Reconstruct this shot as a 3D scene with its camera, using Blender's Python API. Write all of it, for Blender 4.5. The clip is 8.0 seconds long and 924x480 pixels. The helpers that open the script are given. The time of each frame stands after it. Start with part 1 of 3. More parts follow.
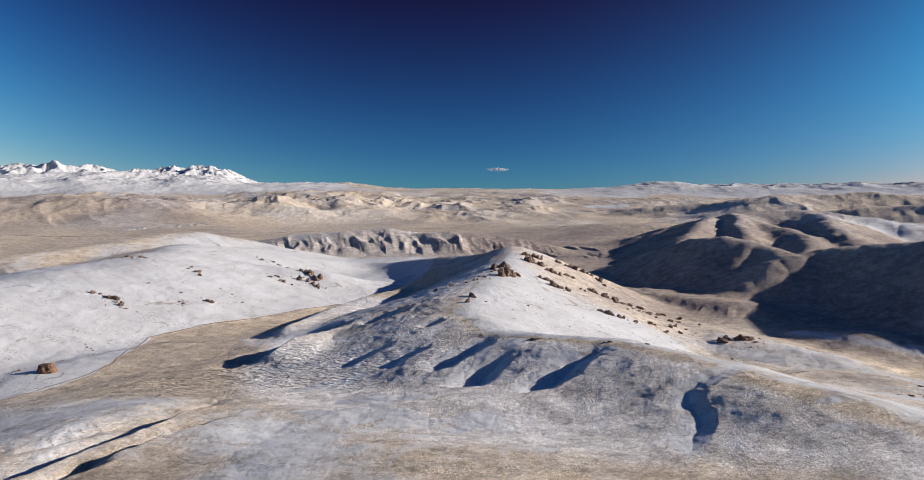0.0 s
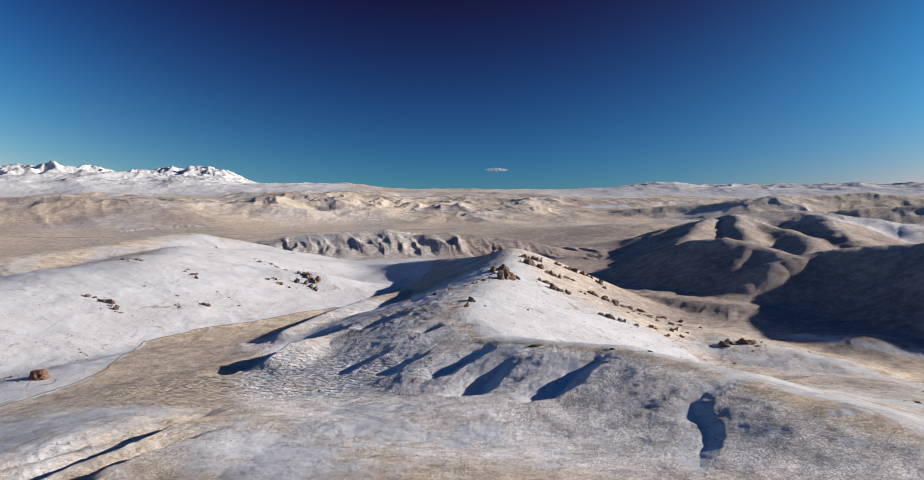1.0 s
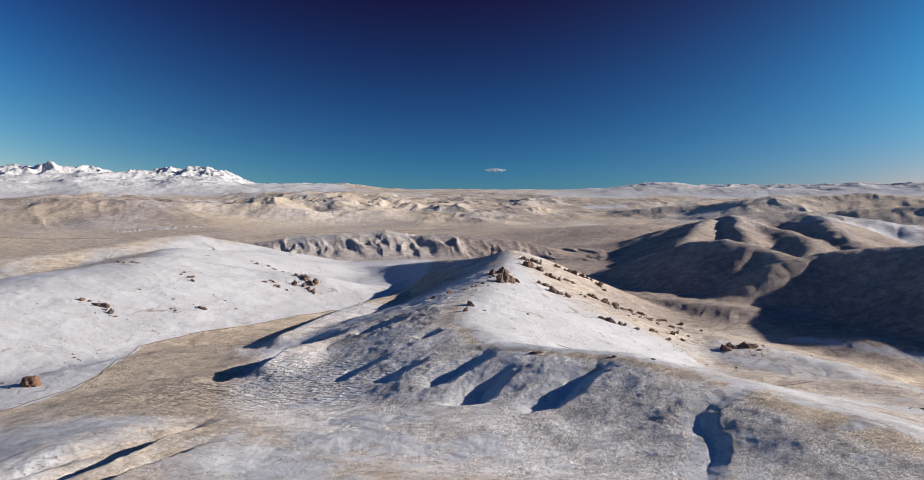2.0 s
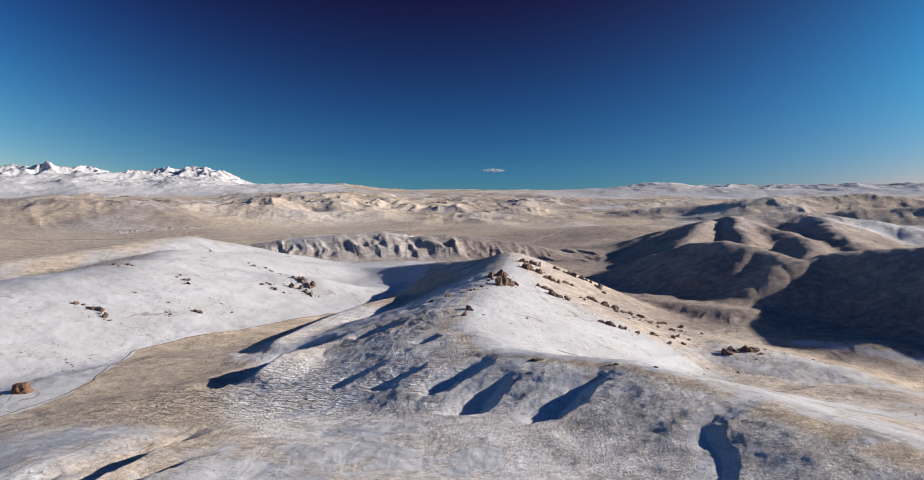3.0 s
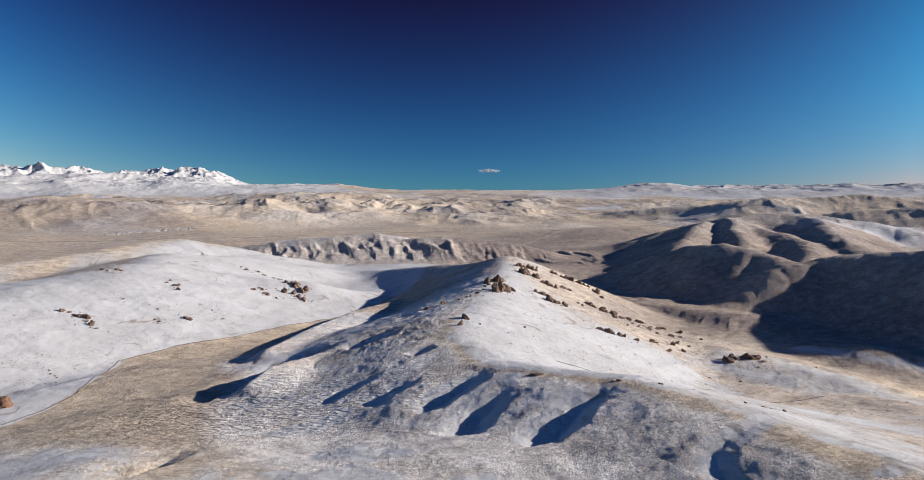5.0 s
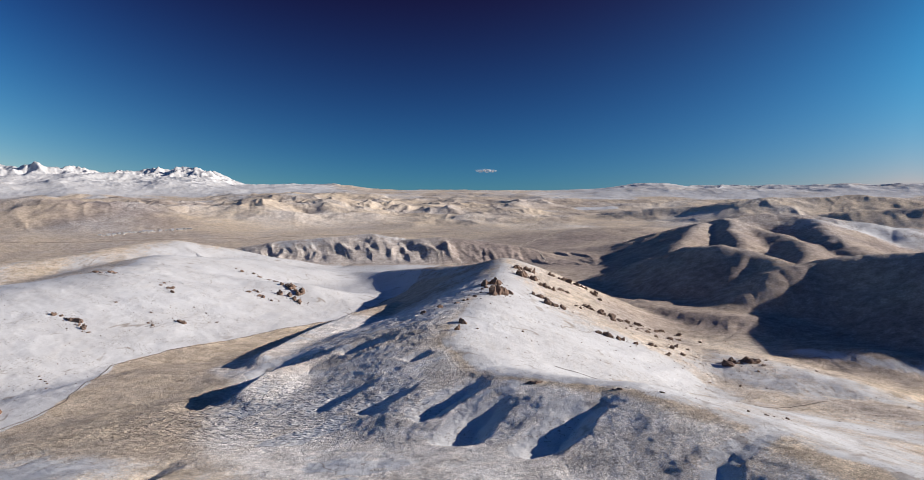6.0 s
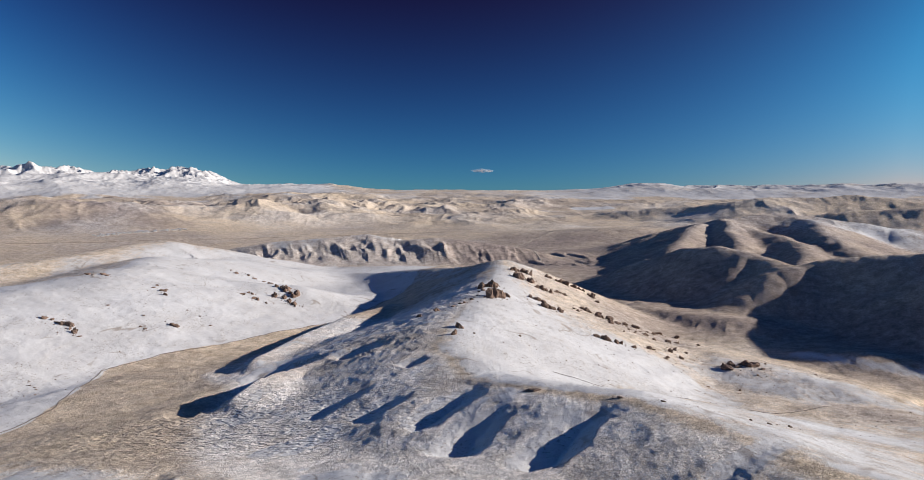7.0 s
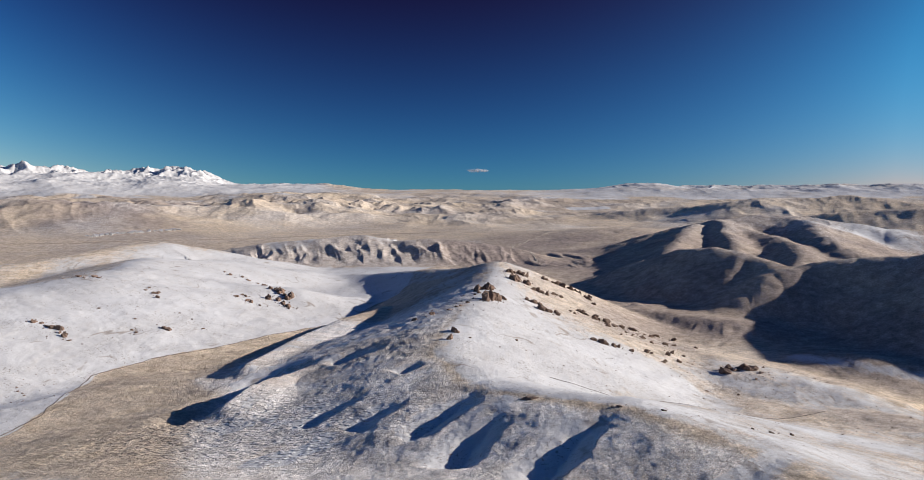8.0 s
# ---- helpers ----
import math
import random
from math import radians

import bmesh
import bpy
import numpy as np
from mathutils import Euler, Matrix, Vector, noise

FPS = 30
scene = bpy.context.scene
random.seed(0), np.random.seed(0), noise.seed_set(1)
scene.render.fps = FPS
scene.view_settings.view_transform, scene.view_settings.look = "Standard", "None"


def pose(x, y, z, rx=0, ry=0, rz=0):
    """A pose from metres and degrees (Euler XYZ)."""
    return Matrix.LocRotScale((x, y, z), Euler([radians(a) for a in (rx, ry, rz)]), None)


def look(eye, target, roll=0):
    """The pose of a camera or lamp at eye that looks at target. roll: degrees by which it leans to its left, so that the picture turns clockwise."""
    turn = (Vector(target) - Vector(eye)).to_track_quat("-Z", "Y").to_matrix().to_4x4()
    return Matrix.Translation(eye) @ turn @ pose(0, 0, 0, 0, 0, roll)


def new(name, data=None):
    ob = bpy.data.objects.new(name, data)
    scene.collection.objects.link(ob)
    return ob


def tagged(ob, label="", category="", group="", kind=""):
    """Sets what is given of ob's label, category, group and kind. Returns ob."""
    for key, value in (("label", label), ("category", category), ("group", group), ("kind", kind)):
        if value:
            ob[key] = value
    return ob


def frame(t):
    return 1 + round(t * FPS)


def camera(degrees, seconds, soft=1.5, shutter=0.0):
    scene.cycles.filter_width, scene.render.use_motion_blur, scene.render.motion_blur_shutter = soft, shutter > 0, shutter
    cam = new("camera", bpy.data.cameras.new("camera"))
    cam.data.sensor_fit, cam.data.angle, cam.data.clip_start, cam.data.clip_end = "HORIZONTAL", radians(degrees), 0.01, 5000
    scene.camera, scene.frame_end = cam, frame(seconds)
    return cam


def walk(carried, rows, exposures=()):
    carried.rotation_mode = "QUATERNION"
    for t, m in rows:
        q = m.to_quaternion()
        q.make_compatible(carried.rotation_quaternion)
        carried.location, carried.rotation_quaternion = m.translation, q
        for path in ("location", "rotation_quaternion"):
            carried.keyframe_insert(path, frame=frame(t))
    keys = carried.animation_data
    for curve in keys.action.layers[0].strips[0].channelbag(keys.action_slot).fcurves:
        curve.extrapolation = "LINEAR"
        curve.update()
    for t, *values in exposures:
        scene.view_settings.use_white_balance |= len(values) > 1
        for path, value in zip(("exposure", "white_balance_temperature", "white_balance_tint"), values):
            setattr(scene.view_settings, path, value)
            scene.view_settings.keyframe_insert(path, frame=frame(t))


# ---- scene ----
cam = camera(68.0, 8.0, soft=0.5)
# seconds, x, y, z in metres, yaw, pitch, roll in degrees
ROWS = [
    (0.0, 0.00, 0.00, 90.00, 0.000, -4.183, 0.000),
    (0.5, -0.03, 1.94, 90.55, -0.045, -4.174, 0.010),
    (1.0, -0.07, 3.88, 91.09, -0.093, -4.166, 0.020),
    (1.5, -0.10, 5.82, 91.64, -0.147, -4.159, 0.030),
    (2.0, -0.13, 7.76, 92.18, -0.206, -4.152, 0.038),
    (2.5, -0.16, 9.70, 92.72, -0.272, -4.146, 0.045),
    (3.0, -0.19, 11.63, 93.25, -0.345, -4.140, 0.051),
    (3.5, -0.21, 13.57, 93.79, -0.426, -4.136, 0.056),
    (4.0, -0.24, 15.50, 94.33, -0.516, -4.134, 0.059),
    (4.5, -0.26, 17.43, 94.86, -0.617, -4.133, 0.060),
    (5.0, -0.29, 19.35, 95.39, -0.728, -4.133, 0.058),
    (5.5, -0.31, 21.27, 95.93, -0.851, -4.136, 0.055),
    (6.0, -0.33, 23.19, 96.46, -0.986, -4.141, 0.049),
    (6.5, -0.35, 25.11, 96.99, -1.134, -4.149, 0.040),
    (7.0, -0.37, 27.02, 97.52, -1.297, -4.159, 0.029),
    (7.5, -0.39, 28.92, 98.05, -1.475, -4.172, 0.014),
    (8.0, -0.41, 30.83, 98.58, -1.669, -4.188, -0.004),
]
walk(cam, [(t, pose(x, y, z, 90 + pitch, roll, yaw)) for t, x, y, z, yaw, pitch, roll in ROWS])

# ---- sky and sun ----
SUN_AZIMUTH, SUN_ELEVATION = 87.0, 18.0   # degrees clockwise from the way ahead; above the horizon
world = bpy.data.worlds.new("sky")
scene.world = world
world.use_nodes = True
wn = world.node_tree
sky = wn.nodes.new("ShaderNodeTexSky")
sky.sky_type, sky.sun_disc = "NISHITA", False
sky.sun_elevation, sky.sun_rotation = radians(SUN_ELEVATION), radians(SUN_AZIMUTH)
sky.altitude, sky.air_density, sky.dust_density, sky.ozone_density = 4000, 0.7, 0.2, 2.5
background = wn.nodes["Background"]
background.inputs["Strength"].default_value = 0.15
# the thin, clear air of a high plateau: deepest high up and square to the sun, paler towards it, away from it and along the
# horizon; a smooth gain on each of the sky's three colours, over the height z and the lean s to the sun's side
GAIN = ((-2.896, -2.057, -1.831), (-4.149, -0.31, 1.646), (12.285, -21.17, -19.176), (-0.844, -0.52, -0.184), (6.15, 1.963, 0.497), (-17.522, 16.681, 16.476), (5.059, 2.439, 0.217))


def sky_math(kind, a, b=0.0):
    n = wn.nodes.new("ShaderNodeMath")
    n.operation = kind
    for value, socket in ((a, n.inputs[0]), (b, n.inputs[1])):
        if isinstance(value, bpy.types.NodeSocket):
            wn.links.new(value, socket)
        else:
            socket.default_value = value
    return n.outputs[0]


where = wn.nodes.new("ShaderNodeTexCoord")
axes = wn.nodes.new("ShaderNodeSeparateXYZ")
wn.links.new(where.outputs["Generated"], axes.inputs[0])
sky_z = sky_math("MINIMUM", sky_math("MAXIMUM", axes.outputs["Z"], 0.0), 0.36)
sky_s = sky_math("ADD", sky_math("MULTIPLY", axes.outputs["X"], math.sin(radians(SUN_AZIMUTH))), sky_math("MULTIPLY", axes.outputs["Y"], math.cos(radians(SUN_AZIMUTH))))
sky_s = sky_math("MINIMUM", sky_math("MAXIMUM", sky_s, -0.6), 0.6)
sky_ss = sky_math("MULTIPLY", sky_s, sky_s)
TERMS = [sky_z, sky_math("MULTIPLY", sky_z, sky_z), sky_s, sky_ss, sky_math("MULTIPLY", sky_ss, sky_z), sky_math("MULTIPLY", sky_s, sky_z)]
# overhead, out of view, a brighter even blue is added to fill the shade
ZENITH = (0.19, 0.335, 0.49)
overhead = sky_math("MINIMUM", sky_math("MAXIMUM", sky_math("DIVIDE", sky_math("SUBTRACT", axes.outputs["Z"], 0.4), 0.4), 0.0), 1.0)
gains = wn.nodes.new("ShaderNodeCombineXYZ")
for channel in range(3):
    total = GAIN[0][channel]
    for row, term in zip(GAIN[1:], TERMS):
        total = sky_math("ADD", sky_math("MULTIPLY", term, row[channel]), total)
    low = sky_math("POWER", math.e, total)
    wn.links.new(sky_math("ADD", sky_math("MULTIPLY", low, sky_math("SUBTRACT", 1.0, overhead)), sky_math("MULTIPLY", overhead, ZENITH[channel])), gains.inputs[channel])
deep = wn.nodes.new("ShaderNodeVectorMath")
deep.operation = "MULTIPLY"
wn.links.new(sky.outputs["Color"], deep.inputs[0])
wn.links.new(gains.outputs[0], deep.inputs[1])
wn.links.new(deep.outputs["Vector"], background.inputs["Color"])

sun_data = bpy.data.lights.new("sun", "SUN")
sun_data.energy, sun_data.angle, sun_data.color = 3.65, radians(0.5), (1.0, 0.945, 0.89)
sun = new("sun", sun_data)
sun.matrix_world = look((0, 0, 0), (-math.sin(radians(SUN_AZIMUTH)) * math.cos(radians(SUN_ELEVATION)), -math.cos(radians(SUN_AZIMUTH)) * math.cos(radians(SUN_ELEVATION)), -math.sin(radians(SUN_ELEVATION))))
scene.view_settings.exposure = 1.0

# ---- materials ----
def material(name):
    m = bpy.data.materials.new(name)
    m.use_nodes = True
    return m, m.node_tree, m.node_tree.nodes["Principled BSDF"]


class Graph:
    """Shortcuts for shader nodes in one tree."""

    def __init__(self, tree):
        self.tree = tree
        self.place = tree.nodes.new("ShaderNodeNewGeometry").outputs["Position"]

    def plug(self, value, socket):
        if isinstance(value, bpy.types.NodeSocket):
            self.tree.links.new(value, socket)
        else:
            socket.default_value = value

    def math(self, kind, a, b=0.0, clamp=False):
        n = self.tree.nodes.new("ShaderNodeMath")
        n.operation, n.use_clamp = kind, clamp
        self.plug(a, n.inputs[0])
        self.plug(b, n.inputs[1])
        return n.outputs[0]

    def noise(self, scale, detail=4.0, rough=0.55, where=None, distort=0.0):
        n = self.tree.nodes.new("ShaderNodeTexNoise")
        n.inputs["Scale"].default_value, n.inputs["Detail"].default_value = scale, detail
        n.inputs["Roughness"].default_value, n.inputs["Distortion"].default_value = rough, distort
        self.plug(where or self.place, n.inputs["Vector"])
        return n.outputs["Fac"]

    def spread(self, value, lo, hi, to_lo=0.0, to_hi=1.0):
        n = self.tree.nodes.new("ShaderNodeMapRange")
        n.interpolation_type = "SMOOTHSTEP"
        for key, v in (("Value", value), ("From Min", lo), ("From Max", hi), ("To Min", to_lo), ("To Max", to_hi)):
            self.plug(v, n.inputs[key])
        return n.outputs["Result"]

    def mix(self, fac, a, b):
        n = self.tree.nodes.new("ShaderNodeMix")
        n.data_type = "RGBA"
        self.plug(fac, n.inputs["Factor"])
        for v, socket in ((a, n.inputs[6]), (b, n.inputs[7])):
            self.plug((*v, 1.0) if isinstance(v, tuple) and len(v) == 3 else v, socket)
        return n.outputs[2]

    def scaled(self, color, factor):
        n = self.tree.nodes.new("ShaderNodeVectorMath")
        n.operation = "SCALE"
        self.plug(color, n.inputs[0])
        self.plug(factor, n.inputs["Scale"])
        return n.outputs[0]

    def attribute(self, name):
        n = self.tree.nodes.new("ShaderNodeAttribute")
        n.attribute_name = name
        return n.outputs["Fac"]

    def stretched(self, x, y, z, turn=0.0):
        n = self.tree.nodes.new("ShaderNodeMapping")
        n.inputs["Scale"].default_value = (x, y, z)
        n.inputs["Rotation"].default_value = (0, 0, radians(turn))
        self.plug(self.place, n.inputs["Vector"])
        return n.outputs["Vector"]

    def bump(self, height, distance, strength=1.0, normal=None):
        n = self.tree.nodes.new("ShaderNodeBump")
        n.inputs["Distance"].default_value = distance
        self.plug(strength, n.inputs["Strength"])
        self.plug(height, n.inputs["Height"])
        if normal:
            self.plug(normal, n.inputs["Normal"])
        return n.outputs["Normal"]


def ground_material():
    m, tree, shader = material("steppe")
    g = Graph(tree)
    snow, frost, dark, stone, ripple = (g.attribute(k) for k in ("snow", "frost", "dark", "stone", "ripple"))
    fine, mid, wide = g.noise(2.2, 6, 0.75), g.noise(0.16, 5, 0.6), g.noise(0.022, 4, 0.55)
    blown = g.noise(0.35, 5, 0.6, g.stretched(1.0, 0.16, 1.0, 28))
    # dry grass, from straw to brown
    grass = g.mix(g.spread(mid, 0.3, 0.7), (0.55, 0.43, 0.30), (0.73, 0.595, 0.445))
    grass = g.mix(g.spread(wide, 0.35, 0.7, 0.0, 0.6), grass, (0.47, 0.39, 0.325))
    grass = g.mix(g.spread(fine, 0.35, 0.75, 0.0, 0.65), grass, (0.17, 0.125, 0.09))
    scrub = g.spread(g.noise(0.06, 9, 0.78), 0.5, 0.66, 0.0, 0.45)
    grass = g.mix(scrub, grass, (0.25, 0.195, 0.155))
    brown = g.mix(g.spread(mid, 0.3, 0.7), (0.21, 0.165, 0.145), (0.31, 0.25, 0.22))
    brown = g.mix(scrub, brown, (0.13, 0.10, 0.09))
    grass = g.mix(dark, grass, brown)
    # hoar frost sits on the tussocks
    rime = g.mix(g.spread(mid, 0.3, 0.7), (0.565, 0.51, 0.465), (0.70, 0.655, 0.615))
    hold = g.spread(g.math("ADD", frost, g.math("MULTIPLY", g.math("SUBTRACT", fine, 0.5), 1.6)), 0.25, 0.75)
    turf = g.mix(hold, grass, rime)
    # thin snow, blown off the humps
    cover = g.math("ADD", g.math("MULTIPLY", g.math("SUBTRACT", mid, 0.5), 0.7), g.math("MULTIPLY", g.math("SUBTRACT", blown, 0.5), 0.8))
    cover = g.math("ADD", cover, g.math("MULTIPLY", g.math("SUBTRACT", fine, 0.5), 1.0))
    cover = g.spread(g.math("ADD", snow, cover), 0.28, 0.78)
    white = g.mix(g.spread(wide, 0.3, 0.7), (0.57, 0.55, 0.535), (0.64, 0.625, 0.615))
    white = g.mix(g.spread(blown, 0.5, 0.74, 0.0, 0.25), white, (0.50, 0.44, 0.37))
    tufts = g.math("MULTIPLY", g.spread(g.noise(1.1, 6, 0.74), 0.56, 0.61), g.spread(g.noise(0.09, 3, 0.5), 0.42, 0.6, 0.0, 0.9))
    white = g.mix(tufts, white, (0.22, 0.17, 0.125))
    # thin lines of grass along wind crests and sheep paths
    thread = g.noise(0.022, 3, 0.5, g.stretched(1.0, 0.55, 1.0, 24), 0.6)
    thread = g.math("ABSOLUTE", g.math("SUBTRACT", thread, 0.5))
    thread = g.math("MULTIPLY", g.spread(thread, 0.003, 0.011, 1.0, 0.0), g.spread(g.noise(0.05, 4, 0.6), 0.5, 0.6, 0.0, 0.6))
    white = g.mix(thread, white, (0.26, 0.20, 0.15))
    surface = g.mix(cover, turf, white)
    # grit, stones and tussock tops at three sizes
    grit = g.math("MULTIPLY", g.spread(g.noise(3.2, 4, 0.72), 0.36, 0.6, 0.7, 1.1), g.spread(g.noise(0.75, 5, 0.75), 0.38, 0.58, 0.78, 1.1))
    grit = g.math("MULTIPLY", grit, g.spread(g.noise(0.13, 6, 0.75), 0.4, 0.58, 0.8, 1.08))
    surface = g.scaled(surface, g.math("ADD", g.math("MULTIPLY", cover, 0.8), g.math("MULTIPLY", grit, g.spread(cover, 0.0, 1.0, 1.28, 0.23))))
    # bare rock on the steep faces
    crag = g.mix(g.spread(g.noise(0.02, 6, 0.7), 0.35, 0.65), (0.16, 0.15, 0.16), (0.30, 0.28, 0.28))
    surface = g.mix(g.spread(g.math("ADD", stone, g.math("MULTIPLY", g.math("SUBTRACT", g.noise(0.012, 6, 0.7), 0.5), 0.8)), 0.4, 0.6), surface, crag)
    g.plug(surface, shader.inputs["Base Color"])
    g.plug(g.spread(cover, 0, 1, 0.95, 0.7), shader.inputs["Roughness"])
    shader.inputs["Specular IOR Level"].default_value = 0.15
    # tussocks, wind crust and sheep terraces
    tussock = g.bump(g.noise(1.1, 6, 0.74), 0.65, g.spread(cover, 0, 1, 1.0, 0.35))
    crust = g.bump(blown, 0.35, g.spread(cover, 0, 1, 0.1, 0.36), tussock)
    wave = tree.nodes.new("ShaderNodeTexNoise")
    wave.inputs["Scale"].default_value, wave.inputs["Detail"].default_value = 0.75, 2.0
    g.plug(g.stretched(0.45, 1.0, 1.0, -35), wave.inputs["Vector"])
    terraces = g.bump(g.spread(wave.outputs["Fac"], 0.42, 0.6), 0.55, ripple, crust)
    g.plug(terraces, shader.inputs["Normal"])
    return m


def rock_material(name, low, high):
    m, tree, shader = material(name)
    g = Graph(tree)
    grain, patch = g.noise(2.2, 6, 0.7), g.noise(0.5, 4, 0.6)
    tone = g.mix(g.spread(grain, 0.3, 0.7), low, high)
    tone = g.mix(g.spread(patch, 0.5, 0.7, 0.0, 0.6), tone, tuple(0.55 * c for c in low))
    each = tree.nodes.new("ShaderNodeObjectInfo").outputs["Random"]
    tone = g.mix(g.math("MULTIPLY", each, 0.3), tone, (0.13, 0.11, 0.10))
    g.plug(tone, shader.inputs["Base Color"])
    shader.inputs["Roughness"].default_value = 0.92
    shader.inputs["Specular IOR Level"].default_value = 0.2
    g.plug(g.bump(g.noise(1.4, 6, 0.75), 0.5, 0.9), shader.inputs["Normal"])
    return m


def painted(name, color, rough=0.85, vary=0.25):
    m, tree, shader = material(name)
    g = Graph(tree)
    g.plug(g.mix(g.spread(g.noise(0.8, 4, 0.6), 0.35, 0.7, 0.0, vary), color, tuple(0.5 * c for c in color)), shader.inputs["Base Color"])
    shader.inputs["Roughness"].default_value = rough
    g.plug(g.bump(g.noise(6.0, 3, 0.6), 0.03, 0.5), shader.inputs["Normal"])
    return m


STEPPE = ground_material()
ROCK = rock_material("brown_rock", (0.12, 0.077, 0.056), (0.32, 0.21, 0.155))
RED_ROCK = rock_material("rust_rock", (0.15, 0.075, 0.045), (0.30, 0.165, 0.10))

# ---- landforms: the height of the ground over the plan, in metres ----
def lattice(ix, iy, seed):
    h = (ix.astype(np.int64) * 374761393 + iy.astype(np.int64) * 668265263 + seed * 974634777) & 0xFFFFFFFF
    h = ((h ^ (h >> 13)) * 1274126177) & 0xFFFFFFFF
    return ((h ^ (h >> 16)) & 0xFFFF) / 65535.0 * 2.0 - 1.0


def value_noise(x, y, seed=0):
    """Smooth noise from -1 to 1 with features about one unit wide."""
    ix, iy = np.floor(x), np.floor(y)
    fx, fy = x - ix, y - iy
    fx, fy = fx * fx * fx * (fx * (fx * 6 - 15) + 10), fy * fy * fy * (fy * (fy * 6 - 15) + 10)
    a, b = lattice(ix, iy, seed), lattice(ix + 1, iy, seed)
    c, d = lattice(ix, iy + 1, seed), lattice(ix + 1, iy + 1, seed)
    return (a * (1 - fx) + b * fx) * (1 - fy) + (c * (1 - fx) + d * fx) * fy


def fractal(x, y, size, octaves, seed=0, gain=0.5):
    total, amp, weight = 0.0, 1.0, 0.0
    for k in range(octaves):
        # every octave is turned, so that no grid shows
        c, s = math.cos(0.7 + 1.1 * k), math.sin(0.7 + 1.1 * k)
        total = total + amp * value_noise((c * x - s * y) / size + 17.3 * k, (s * x + c * y) / size - 9.1 * k, seed + k)
        weight, amp, size = weight + amp, amp * gain, size * 0.5
    return total / weight


def ridged(x, y, size, octaves, seed=0, gain=0.5):
    total, amp, weight = 0.0, 1.0, 0.0
    for k in range(octaves):
        c, s = math.cos(0.4 + 1.3 * k), math.sin(0.4 + 1.3 * k)
        n = 1 - np.abs(value_noise((c * x - s * y) / size + 3.7 * k, (s * x + c * y) / size + 8.9 * k, seed + k)) * 2
        total = total + amp * n
        weight, amp, size = weight + amp, amp * gain, size * 0.5
    return total / weight


def billows(x, y, size, octaves, seed=0):
    """Rounded backs between sharp gullies, about 0 to 1."""
    return 0.55 - 0.5 * ridged(x + 0.2 * size * fractal(x, y, size, 3, seed + 40), y + 0.2 * size * fractal(x, y, size, 3, seed + 45), size, octaves, seed, 0.5)


def step(lo, hi, v):
    t = np.clip((v - lo) / (hi - lo), 0, 1)
    return t * t * (3 - 2 * t)


def along(x, y, line):
    """Signed distance from a line in the plan (left of its way is plus) and the length along it."""
    best = np.full(x.shape, 1e9)
    side, length = np.zeros(x.shape), np.zeros(x.shape)
    run = 0.0
    for p, q in zip(line[:-1], line[1:]):
        ux, uy = q[0] - p[0], q[1] - p[1]
        n = math.hypot(ux, uy)
        ux, uy = ux / n, uy / n
        t = np.clip((x - p[0]) * ux + (y - p[1]) * uy, 0, n)
        d = np.hypot(x - p[0] - t * ux, y - p[1] - t * uy)
        near = d < best
        best = np.where(near, d, best)
        side = np.where(near, np.where(ux * (y - p[1]) - uy * (x - p[0]) >= 0, d, -d), side)
        length = np.where(near, run + t, length)
        run += n
    return side, length


def slopes(x, y, line, drop):
    """The highest of the slopes that fall from each stretch of a crest line; drop(distance, square) gives the fall,
    where square is 1 on the line's left, -1 on its right and 0 straight past its end."""
    top = np.full(x.shape, -1e9)
    for p, q in zip(line[:-1], line[1:]):
        ux, uy = q[0] - p[0], q[1] - p[1]
        n = math.hypot(ux, uy)
        ux, uy = ux / n, uy / n
        t = np.clip((x - p[0]) * ux + (y - p[1]) * uy, 0, n)
        d = np.hypot(x - p[0] - t * ux, y - p[1] - t * uy)
        square = (ux * (y - p[1]) - uy * (x - p[0])) / np.maximum(d, 1e-6)
        top = np.maximum(top, p[2] + (q[2] - p[2]) * t / n - drop(d, square))
    return top


def soft_max(a, b, k):
    m = np.clip(0.5 + (a - b) / (2 * k), 0, 1)
    return b + (a - b) * m + k * m * (1 - m)


def ridge(x, y, line, left, right, crown=12.0, ribs=0.0, spacing=40.0, seed=0, wander=6.0):
    """A ridge under a crest line, with the fall of its left and right flank and ribs and gullies down the flanks."""
    wx = x + wander * fractal(x, y, 60, 3, seed + 50)
    wy = y + wander * fractal(x, y, 60, 3, seed + 70)
    left, right = (f(x, y) if callable(f) else f for f in (left, right))
    h = slopes(wx, wy, line, lambda d, square: (0.5 * (left + right) + 0.5 * square * (left - right)) * (np.sqrt(d * d + crown * crown) - crown))
    if ribs:
        side, run = along(wx, wy, line)
        d = np.abs(side)
        lean = run + 0.35 * d * np.where(side > 0, 1, -1) + 0.3 * spacing * fractal(x, y, spacing * 2, 2, seed + 5)
        g = ridged(lean, d * 0.12 + np.where(side > 0, 0, 400), spacing, 3, seed + 9, 0.55)
        h = h - ribs * (0.6 - g) * step(2, 3.0 * crown + 6, d) * (1 - 0.6 * step(60, 160, d))
    return h


